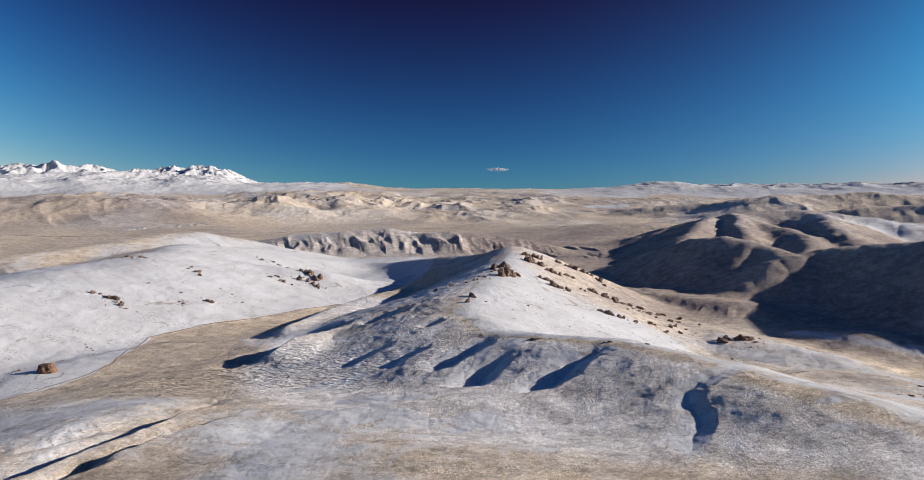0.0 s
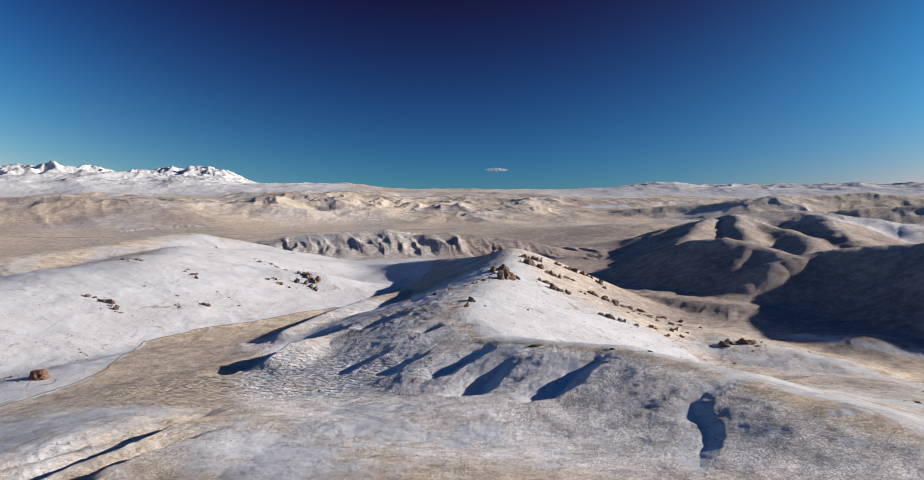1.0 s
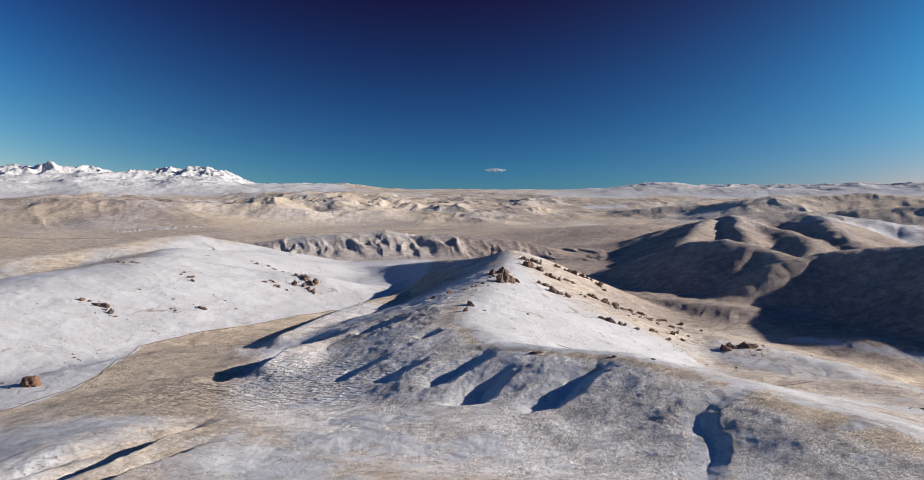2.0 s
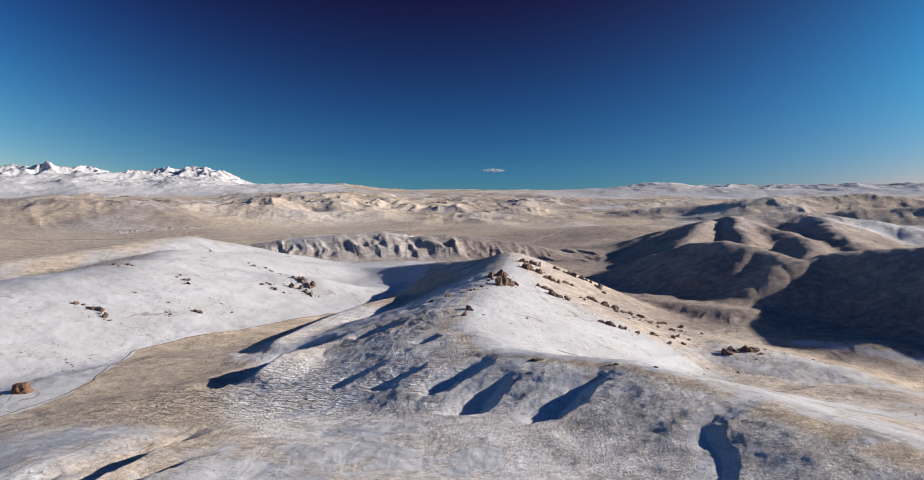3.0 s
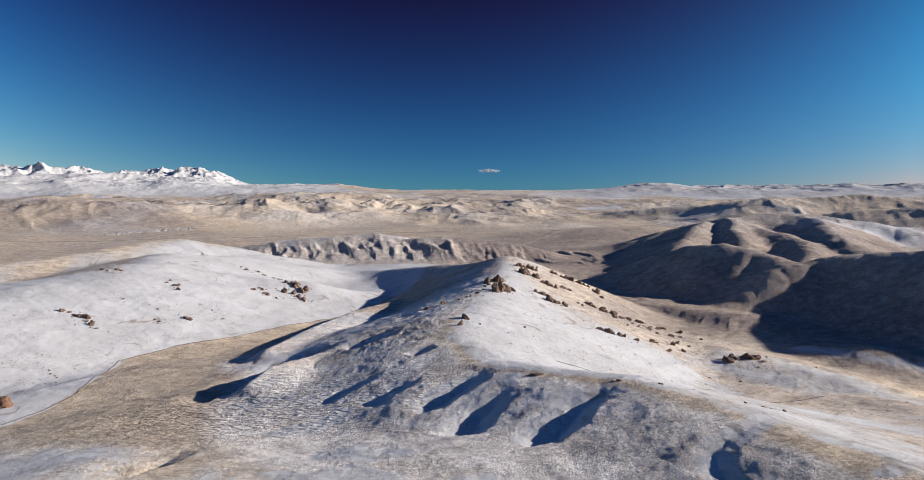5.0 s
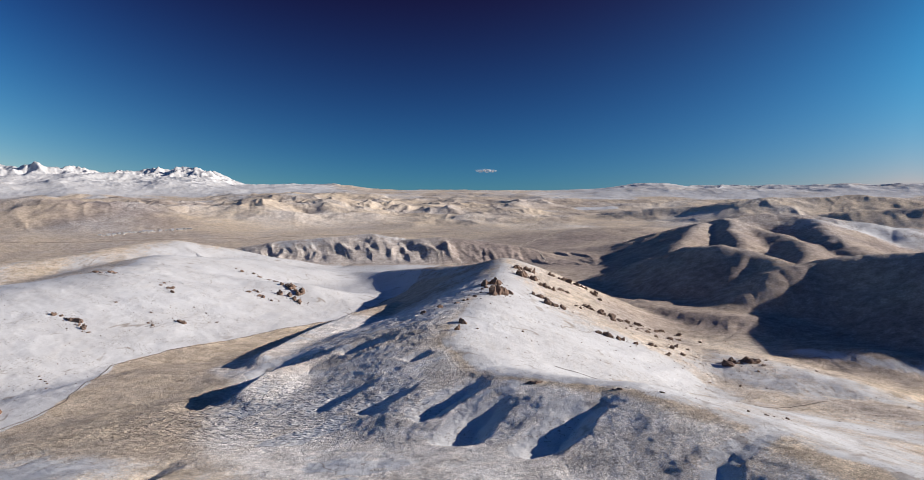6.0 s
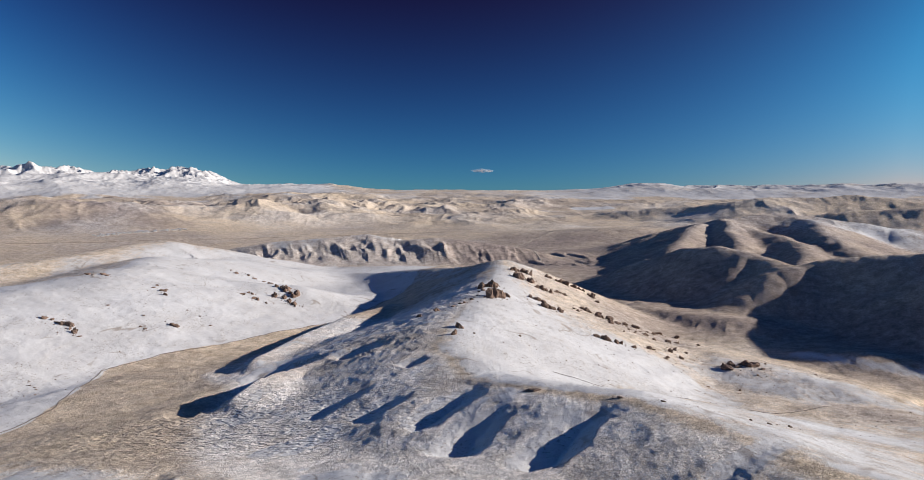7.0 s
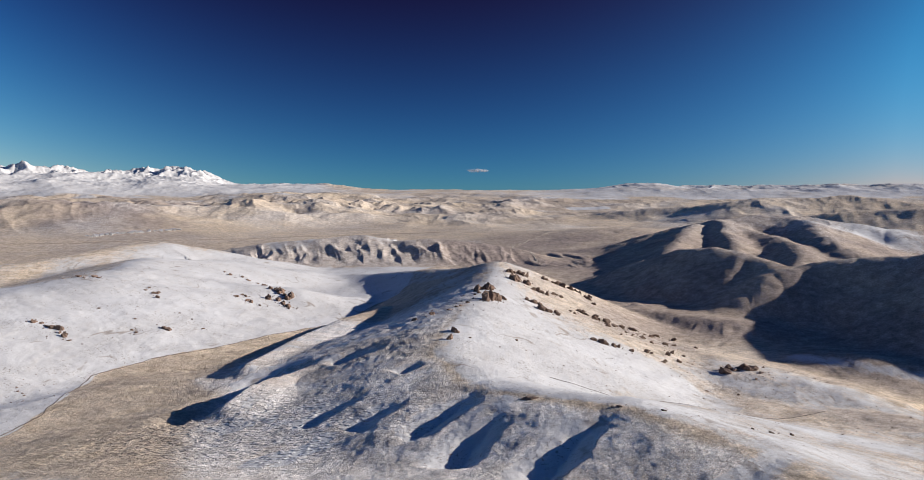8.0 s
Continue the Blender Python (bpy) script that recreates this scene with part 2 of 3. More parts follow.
def gully(h, x, y, line, depth, width, steep=0.35):
    """Cuts a gully with one steep bank (on the line's right) and one soft one (on its left)."""
    wx, wy = x + 1.9 * fractal(x, y, 9, 4, 31, 0.6), y + 1.9 * fractal(x, y, 9, 4, 37, 0.6)
    side, run = along(wx, wy, line)
    total = sum(math.dist(p[:2], q[:2]) for p, q in zip(line[:-1], line[1:]))
    d = np.where(side > 0, side, -side / steep) / width
    ends = (step(0, 0.25 * total, run) if steep > 0.45 else 1.0) * (1 - step(0.5 * total, total, run))
    return h - depth * np.clip(1 - d, 0, 1) ** np.where(side > 0, 1.5, 1.05) * ends


# crest lines: x, y, height
MAIN_RIDGE = [(150, -60, 46), (95, 60, 52), (68, 120, 52.5), (58, 150, 50.8), (43, 184, 48.2), (25, 200, 46.3), (9, 224, 43.2), (0, 260, 42.8), (3, 290, 45),
              (10, 340, 44), (20, 400, 43), (32, 470, 45), (41, 518, 47), (34, 550, 42.5), (12, 600, 33), (-15, 640, 27), (-50, 692, 19), (-88, 748, 9)]
KNOLL = [(95, 60, 52), (30, 75, 51), (-25, 88, 50), (-55, 108, 47), (-90, 130, 38), (-150, 140, 27), (-230, 130, 16)]
SPUR_A = [(-8, 262, 40), (-28, 278, 37), (-43, 283, 34.2), (-54, 274, 33.2), (-60, 264, 34), (-63, 252, 34.6), (-66, 242, 33.2)]
SPUR_B = [(-36, 480, 22), (-56, 430, 23.5), (-69, 385, 25), (-75, 340, 27.2), (-79, 302, 29.2)]
LEFT_HILL = [(-420, 330, 26), (-290, 400, 36), (-240, 430, 41.5), (-212, 450, 44.6), (-222, 520, 45), (-238, 590, 43), (-205, 660, 34), (-160, 720, 18)]
LEFT_SPUR = [(-225, 480, 44), (-170, 515, 36), (-115, 525, 28), (-80, 560, 15)]
BACK_LEFT = [(-640, 420, 18), (-470, 480, 31), (-360, 560, 37), (-322, 640, 41.5), (-312, 700, 44.3), (-296, 745, 45), (-262, 760, 36), (-240, 800, 17)]
MID_HILL = [(-330, 930, 6), (-300, 960, 16), (-245, 975, 26), (-165, 985, 31), (-113, 1004, 35), (-65, 990, 27), (-13, 985, 31), (50, 990, 24), (95, 985, 17), (160, 965, 3)]
RIGHT_NEAR = [(212, 530, 6), (234, 545, 19), (258, 558, 30), (280, 564, 37), (300, 566, 41), (325, 553, 45), (352, 525, 50), (400, 470, 70), (440, 420, 84), (500, 385, 80), (620, 360, 62), (800, 330, 45)]
RIGHT_SPUR = [(165, 760, 6), (203, 722, 27), (236, 690, 41), (257, 655, 46), (268, 625, 42.5), (277, 598, 38), (286, 575, 35)]
BENCH = [(150, 190, 27), (166, 225, 18), (172, 270, 11), (161, 315, 13.5), (150, 350, 12.5), (136, 400, 9), (120, 450, 6)]
LEFT_FRONT = [(-222, 450, 44), (-235, 400, 43), (-247, 350, 41), (-242, 300, 37), (-228, 250, 32), (-215, 190, 28)]
RIGHT_SKY = [(500, 2050, 28), (700, 1950, 48), (815, 1800, 66), (1000, 1750, 70), (1300, 1650, 75)]
LEFT_SKY = [(-1100, 1500, 40), (-900, 1580, 52), (-772, 1620, 58), (-650, 1700, 45), (-520, 1860, 48), (-400, 1980, 38)]
RIGHT_BACK = [(255, 1010, 10), (310, 1040, 27), (361, 1060, 40), (430, 1080, 52), (500, 1090, 58), (560, 1060, 57), (640, 1000, 42), (760, 1000, 30), (900, 1040, 24)]
RIGHT_FAR = [(600, 1500, 22), (720, 1470, 32), (840, 1430, 44), (960, 1380, 60), (1150, 1300, 76), (1500, 1200, 85)]
SPUR_C = [(425, 1032, 44), (424, 900, 40), (395, 780, 36), (360, 700, 34), (325, 640, 26)]
SPUR_D = [(530, 1050, 56), (512, 963, 53), (465, 851, 46), (436, 780, 41), (420, 720, 34)]
SPUR_F = [(420, 1070, 54), (396, 985, 53), (371, 918, 42.5), (340, 822, 34), (310, 760, 22)]
SPUR_E = [(361, 1060, 42), (371, 1015, 49), (314, 918, 39.5), (266, 818, 30), (223, 730, 22)]


def plain(x, y):
    r = np.hypot(x, y)
    h = 2 + 9 * step(900, 2000, r) + 72 * step(2600, 4000, r)
    h = h + 9 * step(1150, 1450, r) * step(-250, -600, x)
    h = h + 18 * np.exp(-(((x - 330) / 220) ** 2 + ((y - 1330) / 170) ** 2))
    # the high ground on which the ridges stand, falling from the valley head to the plain
    floor = slopes(x, y, [(-60, 100, 34), (-42, 196, 30), (-95, 240, 25), (-142, 300, 19), (-130, 400, 18), (-92, 500, 15), (-64, 600, 11), (-70, 740, 9), (-60, 900, 4)], lambda d, square: 0.02 * d + 0.14 * np.maximum(d - 60, 0))
    h = np.maximum(h, floor)
    h = soft_max(h, 24 - 0.16 * np.hypot(x + 150, y - 235) * 0.5, 3)
    return h


SHELF = [(46, 149, 48.2), (20, 147, 44.2), (-20, 137, 42.8), (-70, 122, 43)]
TERRACE = [(105, 590, 4), (130, 556, 6.5), (155, 545, 7.5), (178, 515, 8), (196, 494, 8.5), (218, 474, 4)]
RIVER_KNOLL = [(196, 428, 2), (215, 405, 6), (232, 386, 9), (252, 374, 7), (275, 360, 2)]
LOW_KNOLL = [(142, 266, 12.5), (160, 275, 12.5), (178, 282, 10), (198, 286, 6)]
RIDGE_LEFT_MID = [(-420, 930, 8), (-330, 905, 14), (-270, 890, 16), (-215, 900, 8)]
ROAD_FLAT = [(-900, 1330), (-700, 1380), (-500, 1450), (-250, 1560), (150, 1500)]

# gullies and banks, from their mouth to their head: plan line, depth, width, and the steep side's share of the width
GULLIES = [
    ([(-10, 188), (-6, 194), (-3, 200), (4, 209), (10, 222)], 2.3, 12, 0.5),
    ([(0, 168), (2.5, 174), (5.6, 183), (11, 190), (17, 197)], 2.5, 12, 0.5),
    ([(13, 151), (17, 157), (25, 168), (29.5, 175), (35, 180), (43, 186)], 2.7, 12, 0.5),
    ([(36, 100), (40, 116), (45.5, 125), (44.5, 132), (46, 137), (51, 141), (63, 150), (76, 158)], 0.65, 6, 0.5),
    ([(-100, 76), (-86, 88), (-75, 103), (-70, 113), (-65, 132), (-60, 190)], 4.2, 13, 0.44),
    ([(-100, 104), (-88, 113), (-82, 118), (-77, 124), (-66, 145)], 2.2, 9, 0.42),
    ([(-62, 105), (-59, 113), (-56, 122), (-48, 145)], 2.4, 9, 0.42),
    ([(-63, 97), (-59, 104), (-56, 110)], 1.3, 6, 0.38),
    ([(-26, 205), (-18, 214), (-8, 222)], 1.5, 9, 0.5),
    ([(-40, 214), (-34, 224), (-22, 234)], 1.2, 8, 0.5),
    ([(-42, 276), (-32, 283), (-20, 285)], 2.8, 12, 0.5),
    ([(-16, 246), (-11, 250), (-6, 252)], 2.0, 8, 0.5),
    ([(-74, 245), (-71, 255), (-68, 267), (-60, 281), (-48, 296)], 6.0, 19, 0.43),
]


def stretch(h, x, y, line, margin, make, k):
    """Adds a landform over its own stretch of the plan only."""
    xs, ys = [p[0] for p in line], [p[1] for p in line]
    inside = (x > min(xs) - margin) & (x < max(xs) + margin) & (y > min(ys) - margin) & (y < max(ys) + margin)
    if not inside.any():
        return h
    out = h.copy()
    out[inside] = soft_max(h[inside], make(x[inside], y[inside]), k)
    return out


def rise(h, x, y, line, left, right, crown, ribs, spacing, seed, wander, k):
    margin = 90 + (max(p[2] for p in line) - min(0, min(p[2] for p in line))) / min(0.2 if callable(f) else f for f in (left, right))
    return stretch(h, x, y, line, margin, lambda u, v: ridge(u, v, line, left, right, crown, ribs, spacing, seed, wander), k)


def height(x, y):
    h = plain(x, y)
    h = rise(h, x, y, MAIN_RIDGE, lambda u, v: 0.27 + 0.15 * step(320, 430, v), lambda u, v: 0.32 + 0.11 * step(380, 460, v), 10, 0, 30, 11, 4, 6)
    h = rise(h, x, y, KNOLL, 0.2, 0.215, 22, 0, 30, 21, 4, 6)
    h = rise(h, x, y, SHELF, 0.1, 0.27, 8, 0, 25, 26, 4, 4)
    h = rise(h, x, y, SPUR_A, 0.16, 0.75, 2.5, 0, 25, 31, 2, 1.5)
    h = rise(h, x, y, SPUR_B, 0.1, 0.75, 2.0, 0, 25, 41, 2, 1.5)
    h = rise(h, x, y, LEFT_HILL, 0.2, 0.28, 14, 0, 45, 51, 6, 5)
    h = rise(h, x, y, LEFT_SPUR, 0.3, 0.3, 10, 0.8, 30, 61, 5, 5)
    h = rise(h, x, y, LEFT_FRONT, 0.23, 0.2, 20, 0, 40, 141, 6, 4)
    h = rise(h, x, y, BACK_LEFT, 0.22, 0.24, 12, 3, 40, 71, 6, 5)
    h = rise(h, x, y, RIDGE_LEFT_MID, 0.14, 0.14, 8, 2, 30, 76, 6, 3)
    h = rise(h, x, y, MID_HILL, 0.23, 0.28, 5, 2.4, 30, 81, 12, 4)
    hill = np.abs(along(x, y, MID_HILL)[0])
    h = h + 6.5 * (ridged(x + 0.25 * y + 12 * fractal(x, y, 50, 3, 84), 0.3 * y, 40, 4, 83, 0.5) - 0.25) * step(8, 40, hill) * (1 - step(55, 100, hill))
    h = rise(h, x, y, BENCH, 0.05, 0.24, 12, 0.8, 16, 84, 6, 3)
    h = rise(h, x, y, TERRACE, 0.06, 0.3, 6, 1.4, 22, 86, 6, 2)
    h = rise(h, x, y, RIVER_KNOLL, 0.2, 0.25, 8, 0.8, 20, 87, 4, 2)
    h = rise(h, x, y, LOW_KNOLL, 0.25, 0.3, 5, 1.5, 14, 88, 4, 2)
    h = rise(h, x, y, RIGHT_NEAR, 0.45, 0.5, 9, 0, 60, 91, 8, 5)
    h = rise(h, x, y, RIGHT_SPUR, 0.45, 0.5, 9, 1.5, 50, 101, 8, 5)
    h = rise(h, x, y, RIGHT_BACK, 0.29, 0.29, 16, 4, 70, 111, 10, 6)
    for k, line in enumerate((SPUR_C, SPUR_D, SPUR_E, SPUR_F)):
        h = rise(h, x, y, line, 0.34, (0.4, 0.42, 0.36, 0.44)[k], 7, 1.5, 60, 121 + 7 * k, 6, 5)
    folds = step(190, 260, x) * step(440, 560, y) * (1 - step(1250, 1500, np.hypot(x, y)))
    h = h + 5.0 * (billows(x, y, 75, 4, 127) - 0.35) * folds * step(12, 24, h)
    h = rise(h, x, y, RIGHT_SKY, 0.22, 0.22, 14, 2.5, 160, 151, 16, 8)
    h = rise(h, x, y, LEFT_SKY, 0.12, 0.14, 20, 5, 90, 161, 16, 8)
    h = rise(h, x, y, RIGHT_FAR, 0.33, 0.33, 16, 3, 120, 131, 16, 8)
    r = np.hypot(x, y)
    turn = np.degrees(np.arctan2(x, y))
    # rolling hills on the plain
    far = r > 1200
    u, v, w, b = x[far], y[far], r[far], turn[far]
    flat = np.exp(-(along(u, v, ROAD_FLAT)[0] / 130) ** 2)
    lift = ((24 - 14 * step(6, 12, b)) * np.clip(0.15 + 0.75 * fractal(u, v, 330, 3, 200) + 0.8 * billows(u, v, 200, 5, 205) - 0.14, 0, 2)) * step(1550, 2000, w) * (1 - step(3400, 3900, w)) * (1 - 0.75 * step(18, 30, b) * (1 - step(2400, 2600, w)))
    lift = lift + 9 * np.clip(ridged(u, v, 240, 5, 210, 0.5) + 0.05, 0, 2) * (1 - step(-25, -20, b)) * step(1350, 1600, w) * (1 - step(2200, 2600, w))
    crowd = np.clip(0.45 + 1.1 * fractal(u, v, 420, 3, 270), 0, 1.2) * step(1500, 1750, w) * (1 - step(3000, 3500, w))
    spurs = 0.5 + 0.5 * ridged(u + 45 * fractal(u, v, 160, 3, 275), 0.38 * v, 135, 4, 280, 0.5)
    lift = lift + (36 - 20 * step(4, 12, b) - 8 * (1 - step(-26, -18, b))) * crowd * spurs
    # snowy mountains along the horizon
    alps = ridged(u, v, 300, 6, 230, 0.5)
    tops = ridged(u, v, 110, 4, 250, 0.5)
    foot = step(3500, 3950, w) * (1 - step(4100, 4300, w))
    band = step(4050, 4350, w) * (1 - step(4600, 4800, w))
    tall = 20 + 30 * (1 - step(-10, -6, b)) + 108 * (1 - step(-20, -16, b)) + 26 * step(8, 20, b)
    lift = lift + foot * (10 + 32 * (1 - step(-10, -6, b)) + 48 * (1 - step(-22, -16, b)) + 58 * step(8, 18, b)) * np.clip(0.55 + 0.4 * fractal(u, v, 420, 4, 240) + 0.2 * ridged(u, v, 200, 5, 260, 0.5), 0, 2)
    lift = lift + band * tall * np.clip(0.62 + 0.3 * alps + 0.17 * tops, 0, 2)
    lift = lift + 6.0 * billows(u, v, 75, 4, 325) * step(1500, 1800, w) * (1 - step(3300, 3600, w)) * np.clip(lift / 25, 0, 1)
    lift = lift * (1 - 0.85 * flat) + 3.0 * fractal(u, v, 120, 5, 320) * (1 - 0.8 * flat)
    h = h.copy()
    h[far] += lift
    # gullies, lumps and fine relief of the near ground
    near = r < 900
    u, v, g = x[near], y[near], h[near]
    for line, depth, width, steep in GULLIES:
        xs, ys = [p[0] for p in line], [p[1] for p in line]
        box = (u > min(xs) - 30) & (u < max(xs) + 30) & (v > min(ys) - 30) & (v < max(ys) + 30)
        if box.any():
            g[box] = gully(g[box], u[box], v[box], line, depth, width, steep)
    fade = 1 - step(500, 900, r[near])
    side = along(u, v, MAIN_RIDGE)[0]
    rough = step(-4, 10, side) * (1 - step(100, 130, side)) * step(90, 150, v) * (1 - step(420, 480, v))
    g = g + fade * (0.7 * fractal(u, v, 30, 4, 300) + 0.2 * fractal(u, v, 8, 3, 305) + 0.1 * fractal(u, v, 3.0, 3, 310))
    white = step(110, 150, -u) * step(240, 300, v) * (1 - step(560, 640, v))
    g = g + white * 0.8 * fractal(0.5 * u + 0.87 * v, 0.45 * (0.87 * u - 0.5 * v), 48, 2, 365)
    g = g + white * 0.4 * fractal(0.5 * u + 0.87 * v, 0.4 * (0.87 * u - 0.5 * v), 17, 4, 360)
    g = g + rough * (0.32 * ridged(u, v, 7, 4, 330, 0.6) * step(-0.2, 0.5, fractal(u, v, 40, 2, 335)) * step(150, 190, v) + 0.1 * fractal(u, v, 2.2, 3, 340))
    ledges = step(50, 90, -side) * (1 - step(220, 300, -side)) * step(180, 230, v) * (1 - step(480, 560, v))
    g = g + ledges * 0.6 * fractal(0.8 * u - 0.6 * v, 0.35 * (0.6 * u + 0.8 * v), 13, 4, 350)
    h[near] = g
    return h

# ---- the ground: one sheet from under the camera to the mountains ----
SNOW_EDGE = [(-190, 120), (-150, 190), (-141, 209), (-132, 241), (-138, 280), (-147, 318), (-134, 345), (-119, 364), (-98, 405), (-71, 447), (-57, 491), (-44, 545), (-30, 600), (-22, 660), (-50, 760), (0, 900)]


def covering(x, y, z, lean_x, lean_y):
    """Snow, frost, brown grass, bare stone and sheep terraces over the plan, each 0 to 1."""
    r = np.hypot(x, y)
    turn = np.degrees(np.arctan2(x, y))
    steep = np.hypot(lean_x, lean_y)
    patch, broad = fractal(x, y, 35, 4, 400), fractal(x, y, 160, 4, 410)
    streak = fractal(0.9 * x + 0.3 * y, (0.9 * y - 0.3 * x) * 0.25, 40, 4, 420)
    snow = 0.12 + 0.22 * broad + 0.1 * streak
    frost = 0.2 + 0.15 * broad + 0 * x
    dark = np.clip(0.12 + 0.5 * broad + 0.12 * step(650, 800, y) + 0.15 * step(60, 120, x) * step(420, 520, y), 0, 1)

    def blend(old, fac, value):
        return old + fac * (value - old)

    # white hill west of the valley, straw-coloured behind its crest
    edge = along(x, y, SNOW_EDGE)[0]
    crest = along(x, y, LEFT_HILL)[0]
    west = step(-1.2, 1.2, edge + 2.0 * fractal(x, y, 12, 3, 430)) * (1 - step(820, 900, y + 40 * broad)) * (1 - step(260, 330, -x - 0.1 * y))
    behind = step(2, 14, crest + 10 * patch)
    back = along(x, y, BACK_LEFT)[0]
    snow = blend(snow, west, 1.12 + 0.3 * patch + 0.25 * streak)
    snow = blend(snow, west * behind, 0.42 + 0.5 * streak + 0.35 * step(0, 30, -back) * step(560, 640, y))
    frost = blend(frost, west * behind, 0.25)
    dark = blend(dark, west, 0.1)
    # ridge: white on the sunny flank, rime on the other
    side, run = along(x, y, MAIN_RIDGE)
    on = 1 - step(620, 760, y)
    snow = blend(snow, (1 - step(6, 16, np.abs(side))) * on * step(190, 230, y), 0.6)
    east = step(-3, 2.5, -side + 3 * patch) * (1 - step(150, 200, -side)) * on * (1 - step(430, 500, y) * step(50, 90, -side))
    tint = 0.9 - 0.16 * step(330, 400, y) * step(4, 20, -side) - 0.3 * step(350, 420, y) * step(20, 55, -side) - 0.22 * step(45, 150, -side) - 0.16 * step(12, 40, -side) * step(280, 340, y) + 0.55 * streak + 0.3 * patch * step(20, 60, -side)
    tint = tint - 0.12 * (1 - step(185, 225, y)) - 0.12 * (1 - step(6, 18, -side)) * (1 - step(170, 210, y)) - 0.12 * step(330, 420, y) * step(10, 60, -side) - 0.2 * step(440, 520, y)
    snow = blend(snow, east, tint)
    frost = blend(frost, east, 0.35)
    dark = blend(dark, east, 0.1)
    scree = step(55, 75, -side) * (1 - step(105, 130, -side)) * step(370, 420, y) * (1 - step(480, 520, y))
    snow = blend(snow, 0.8 * scree, 0.25 + 0.6 * patch)
    dark = blend(dark, scree, 0.7)
    front = step(-1, 6, side + 3 * patch) * (1 - step(70 + 24 * step(265, 300, y), 100 + 8 * step(280, 320, y), side + 10 * patch)) * step(92, 128, y + 0.4 * x + 15 * patch) * (1 - step(400, 470, y))
    snow = blend(snow, front, 0.2 + 0.5 * patch + 0.9 * step(0.12, 0.4, fractal(x, y, 12, 4, 450)) * step(-0.3, 0.2, fractal(x, y, 45, 2, 455)))
    frost = blend(frost, front, 0.72 + 0.4 * patch)
    dark = blend(dark, front, 0.3)
    tail = (1 - west) * step(-2, 6, side) * (1 - step(90, 130, side)) * step(330, 400, y) * (1 - step(740, 780, y))
    snow = blend(snow, tail, 0.42 + 0.4 * patch)
    dark = blend(dark, tail, 0.5)
    # knoll under the camera
    knoll = (1 - step(150, 190, y + 0.25 * x + 12 * patch)) * (1 - step(40, 75, x - 0.1 * y))
    snow = blend(snow, knoll * (1 - front), 0.38 + 0.4 * patch + 0.5 * streak)
    frost = blend(frost, knoll * (1 - front), 0.33 + 0.3 * patch)
    crescent = np.exp(-((np.hypot(x - 62, y - 128) - 9) / 2.0) ** 2) * step(60, 66, x)
    snow = blend(snow, 0.9 * crescent, 0.9)
    # drifts fill the gullies
    cut = np.zeros(x.shape)
    near = r < 420
    for line, _, width, steep in GULLIES[:4] + GULLIES[8:12]:
        cut[near] = np.maximum(cut[near], 0.0 - gully(np.zeros(near.sum()), x[near], y[near], line, 1.0, 1.2 * width, steep))
    snow = blend(snow, step(0.08, 0.4, cut), 0.85 + 0.5 * patch)
    # straw-coloured valley floor
    floor = along(x, y, [(-20, 190), (-60, 205), (-105, 240), (-130, 300), (-118, 380), (-90, 470), (-55, 540)])[0]
    valley = (1 - step(30, 60, np.abs(floor + 15) + 10 * patch)) * (1 - west) * (1 - front) * step(150, 190, y) * step(22, 40, side)
    snow = blend(snow, valley, 0.02)
    frost = blend(frost, valley, 0.03 + 0.2 * patch)
    dark = blend(dark, valley, 0.05)
    ripple = np.exp(-(((x + 60) / 45) ** 2 + ((y - 215) / 30) ** 2)) * 1.2 * (1 - west)
    # gullied hill across the plain
    hill = along(x, y, MID_HILL)[0]
    gullied = (1 - step(90, 140, np.abs(hill) + 25 * patch))
    snow = blend(snow, gullied, 0.24 + 0.8 * patch - 0.5 * lean_x - 0.5 * step(-60, 60, x))
    frost = blend(frost, gullied, 0.42 - 0.25 * step(-60, 60, x))
    dark = blend(dark, gullied, 0.7 + 0.3 * step(-60, 60, x))
    # brown hills east of the river, with snow along the river bed
    right = step(120, 190, x + 0.1 * (y - 500)) * step(335, 390, y + 0.35 * (x - 200)) * (1 - step(1250, 1450, r))
    right = right * (1 - east)
    snow = blend(snow, right, 0.05 + 0.35 * patch * step(24, 34, z))
    dark = blend(dark, right, 0.75 + 0.4 * patch)
    frost = blend(frost, right, 0.1 + 0.25 * step(26, 48, z))
    high = right * step(950, 1150, r) * step(18, 24, turn)
    snow = blend(snow, high, 0.34 + 0.8 * broad)
    bed = along(x, y, [(330, 300), (262, 345), (222, 375), (200, 408)])[0]
    wet = np.exp(-(bed / 7) ** 2)
    snow = blend(snow, wet, 0.75 + 0.3 * patch)
    low = np.exp(-((x - 172) / 45) ** 2 - ((y - 278) / 32) ** 2)
    snow = blend(snow, low, 0.3 + 0.9 * streak)
    knolls = step(0.25, 0.6, np.exp(-((x - 160) / 17) ** 2 - ((y - 271) / 17) ** 2) + 0.4 * streak)
    snow = blend(snow, knolls, 0.0)
    dark = blend(dark, knolls, 0.55)
    # far country: straw, then snow towards the mountains
    far = step(1250, 1500, r)
    snow = blend(snow, far, 0.05 + 0.22 * broad)
    frost = blend(frost, far, 0.3 + 0.3 * broad)
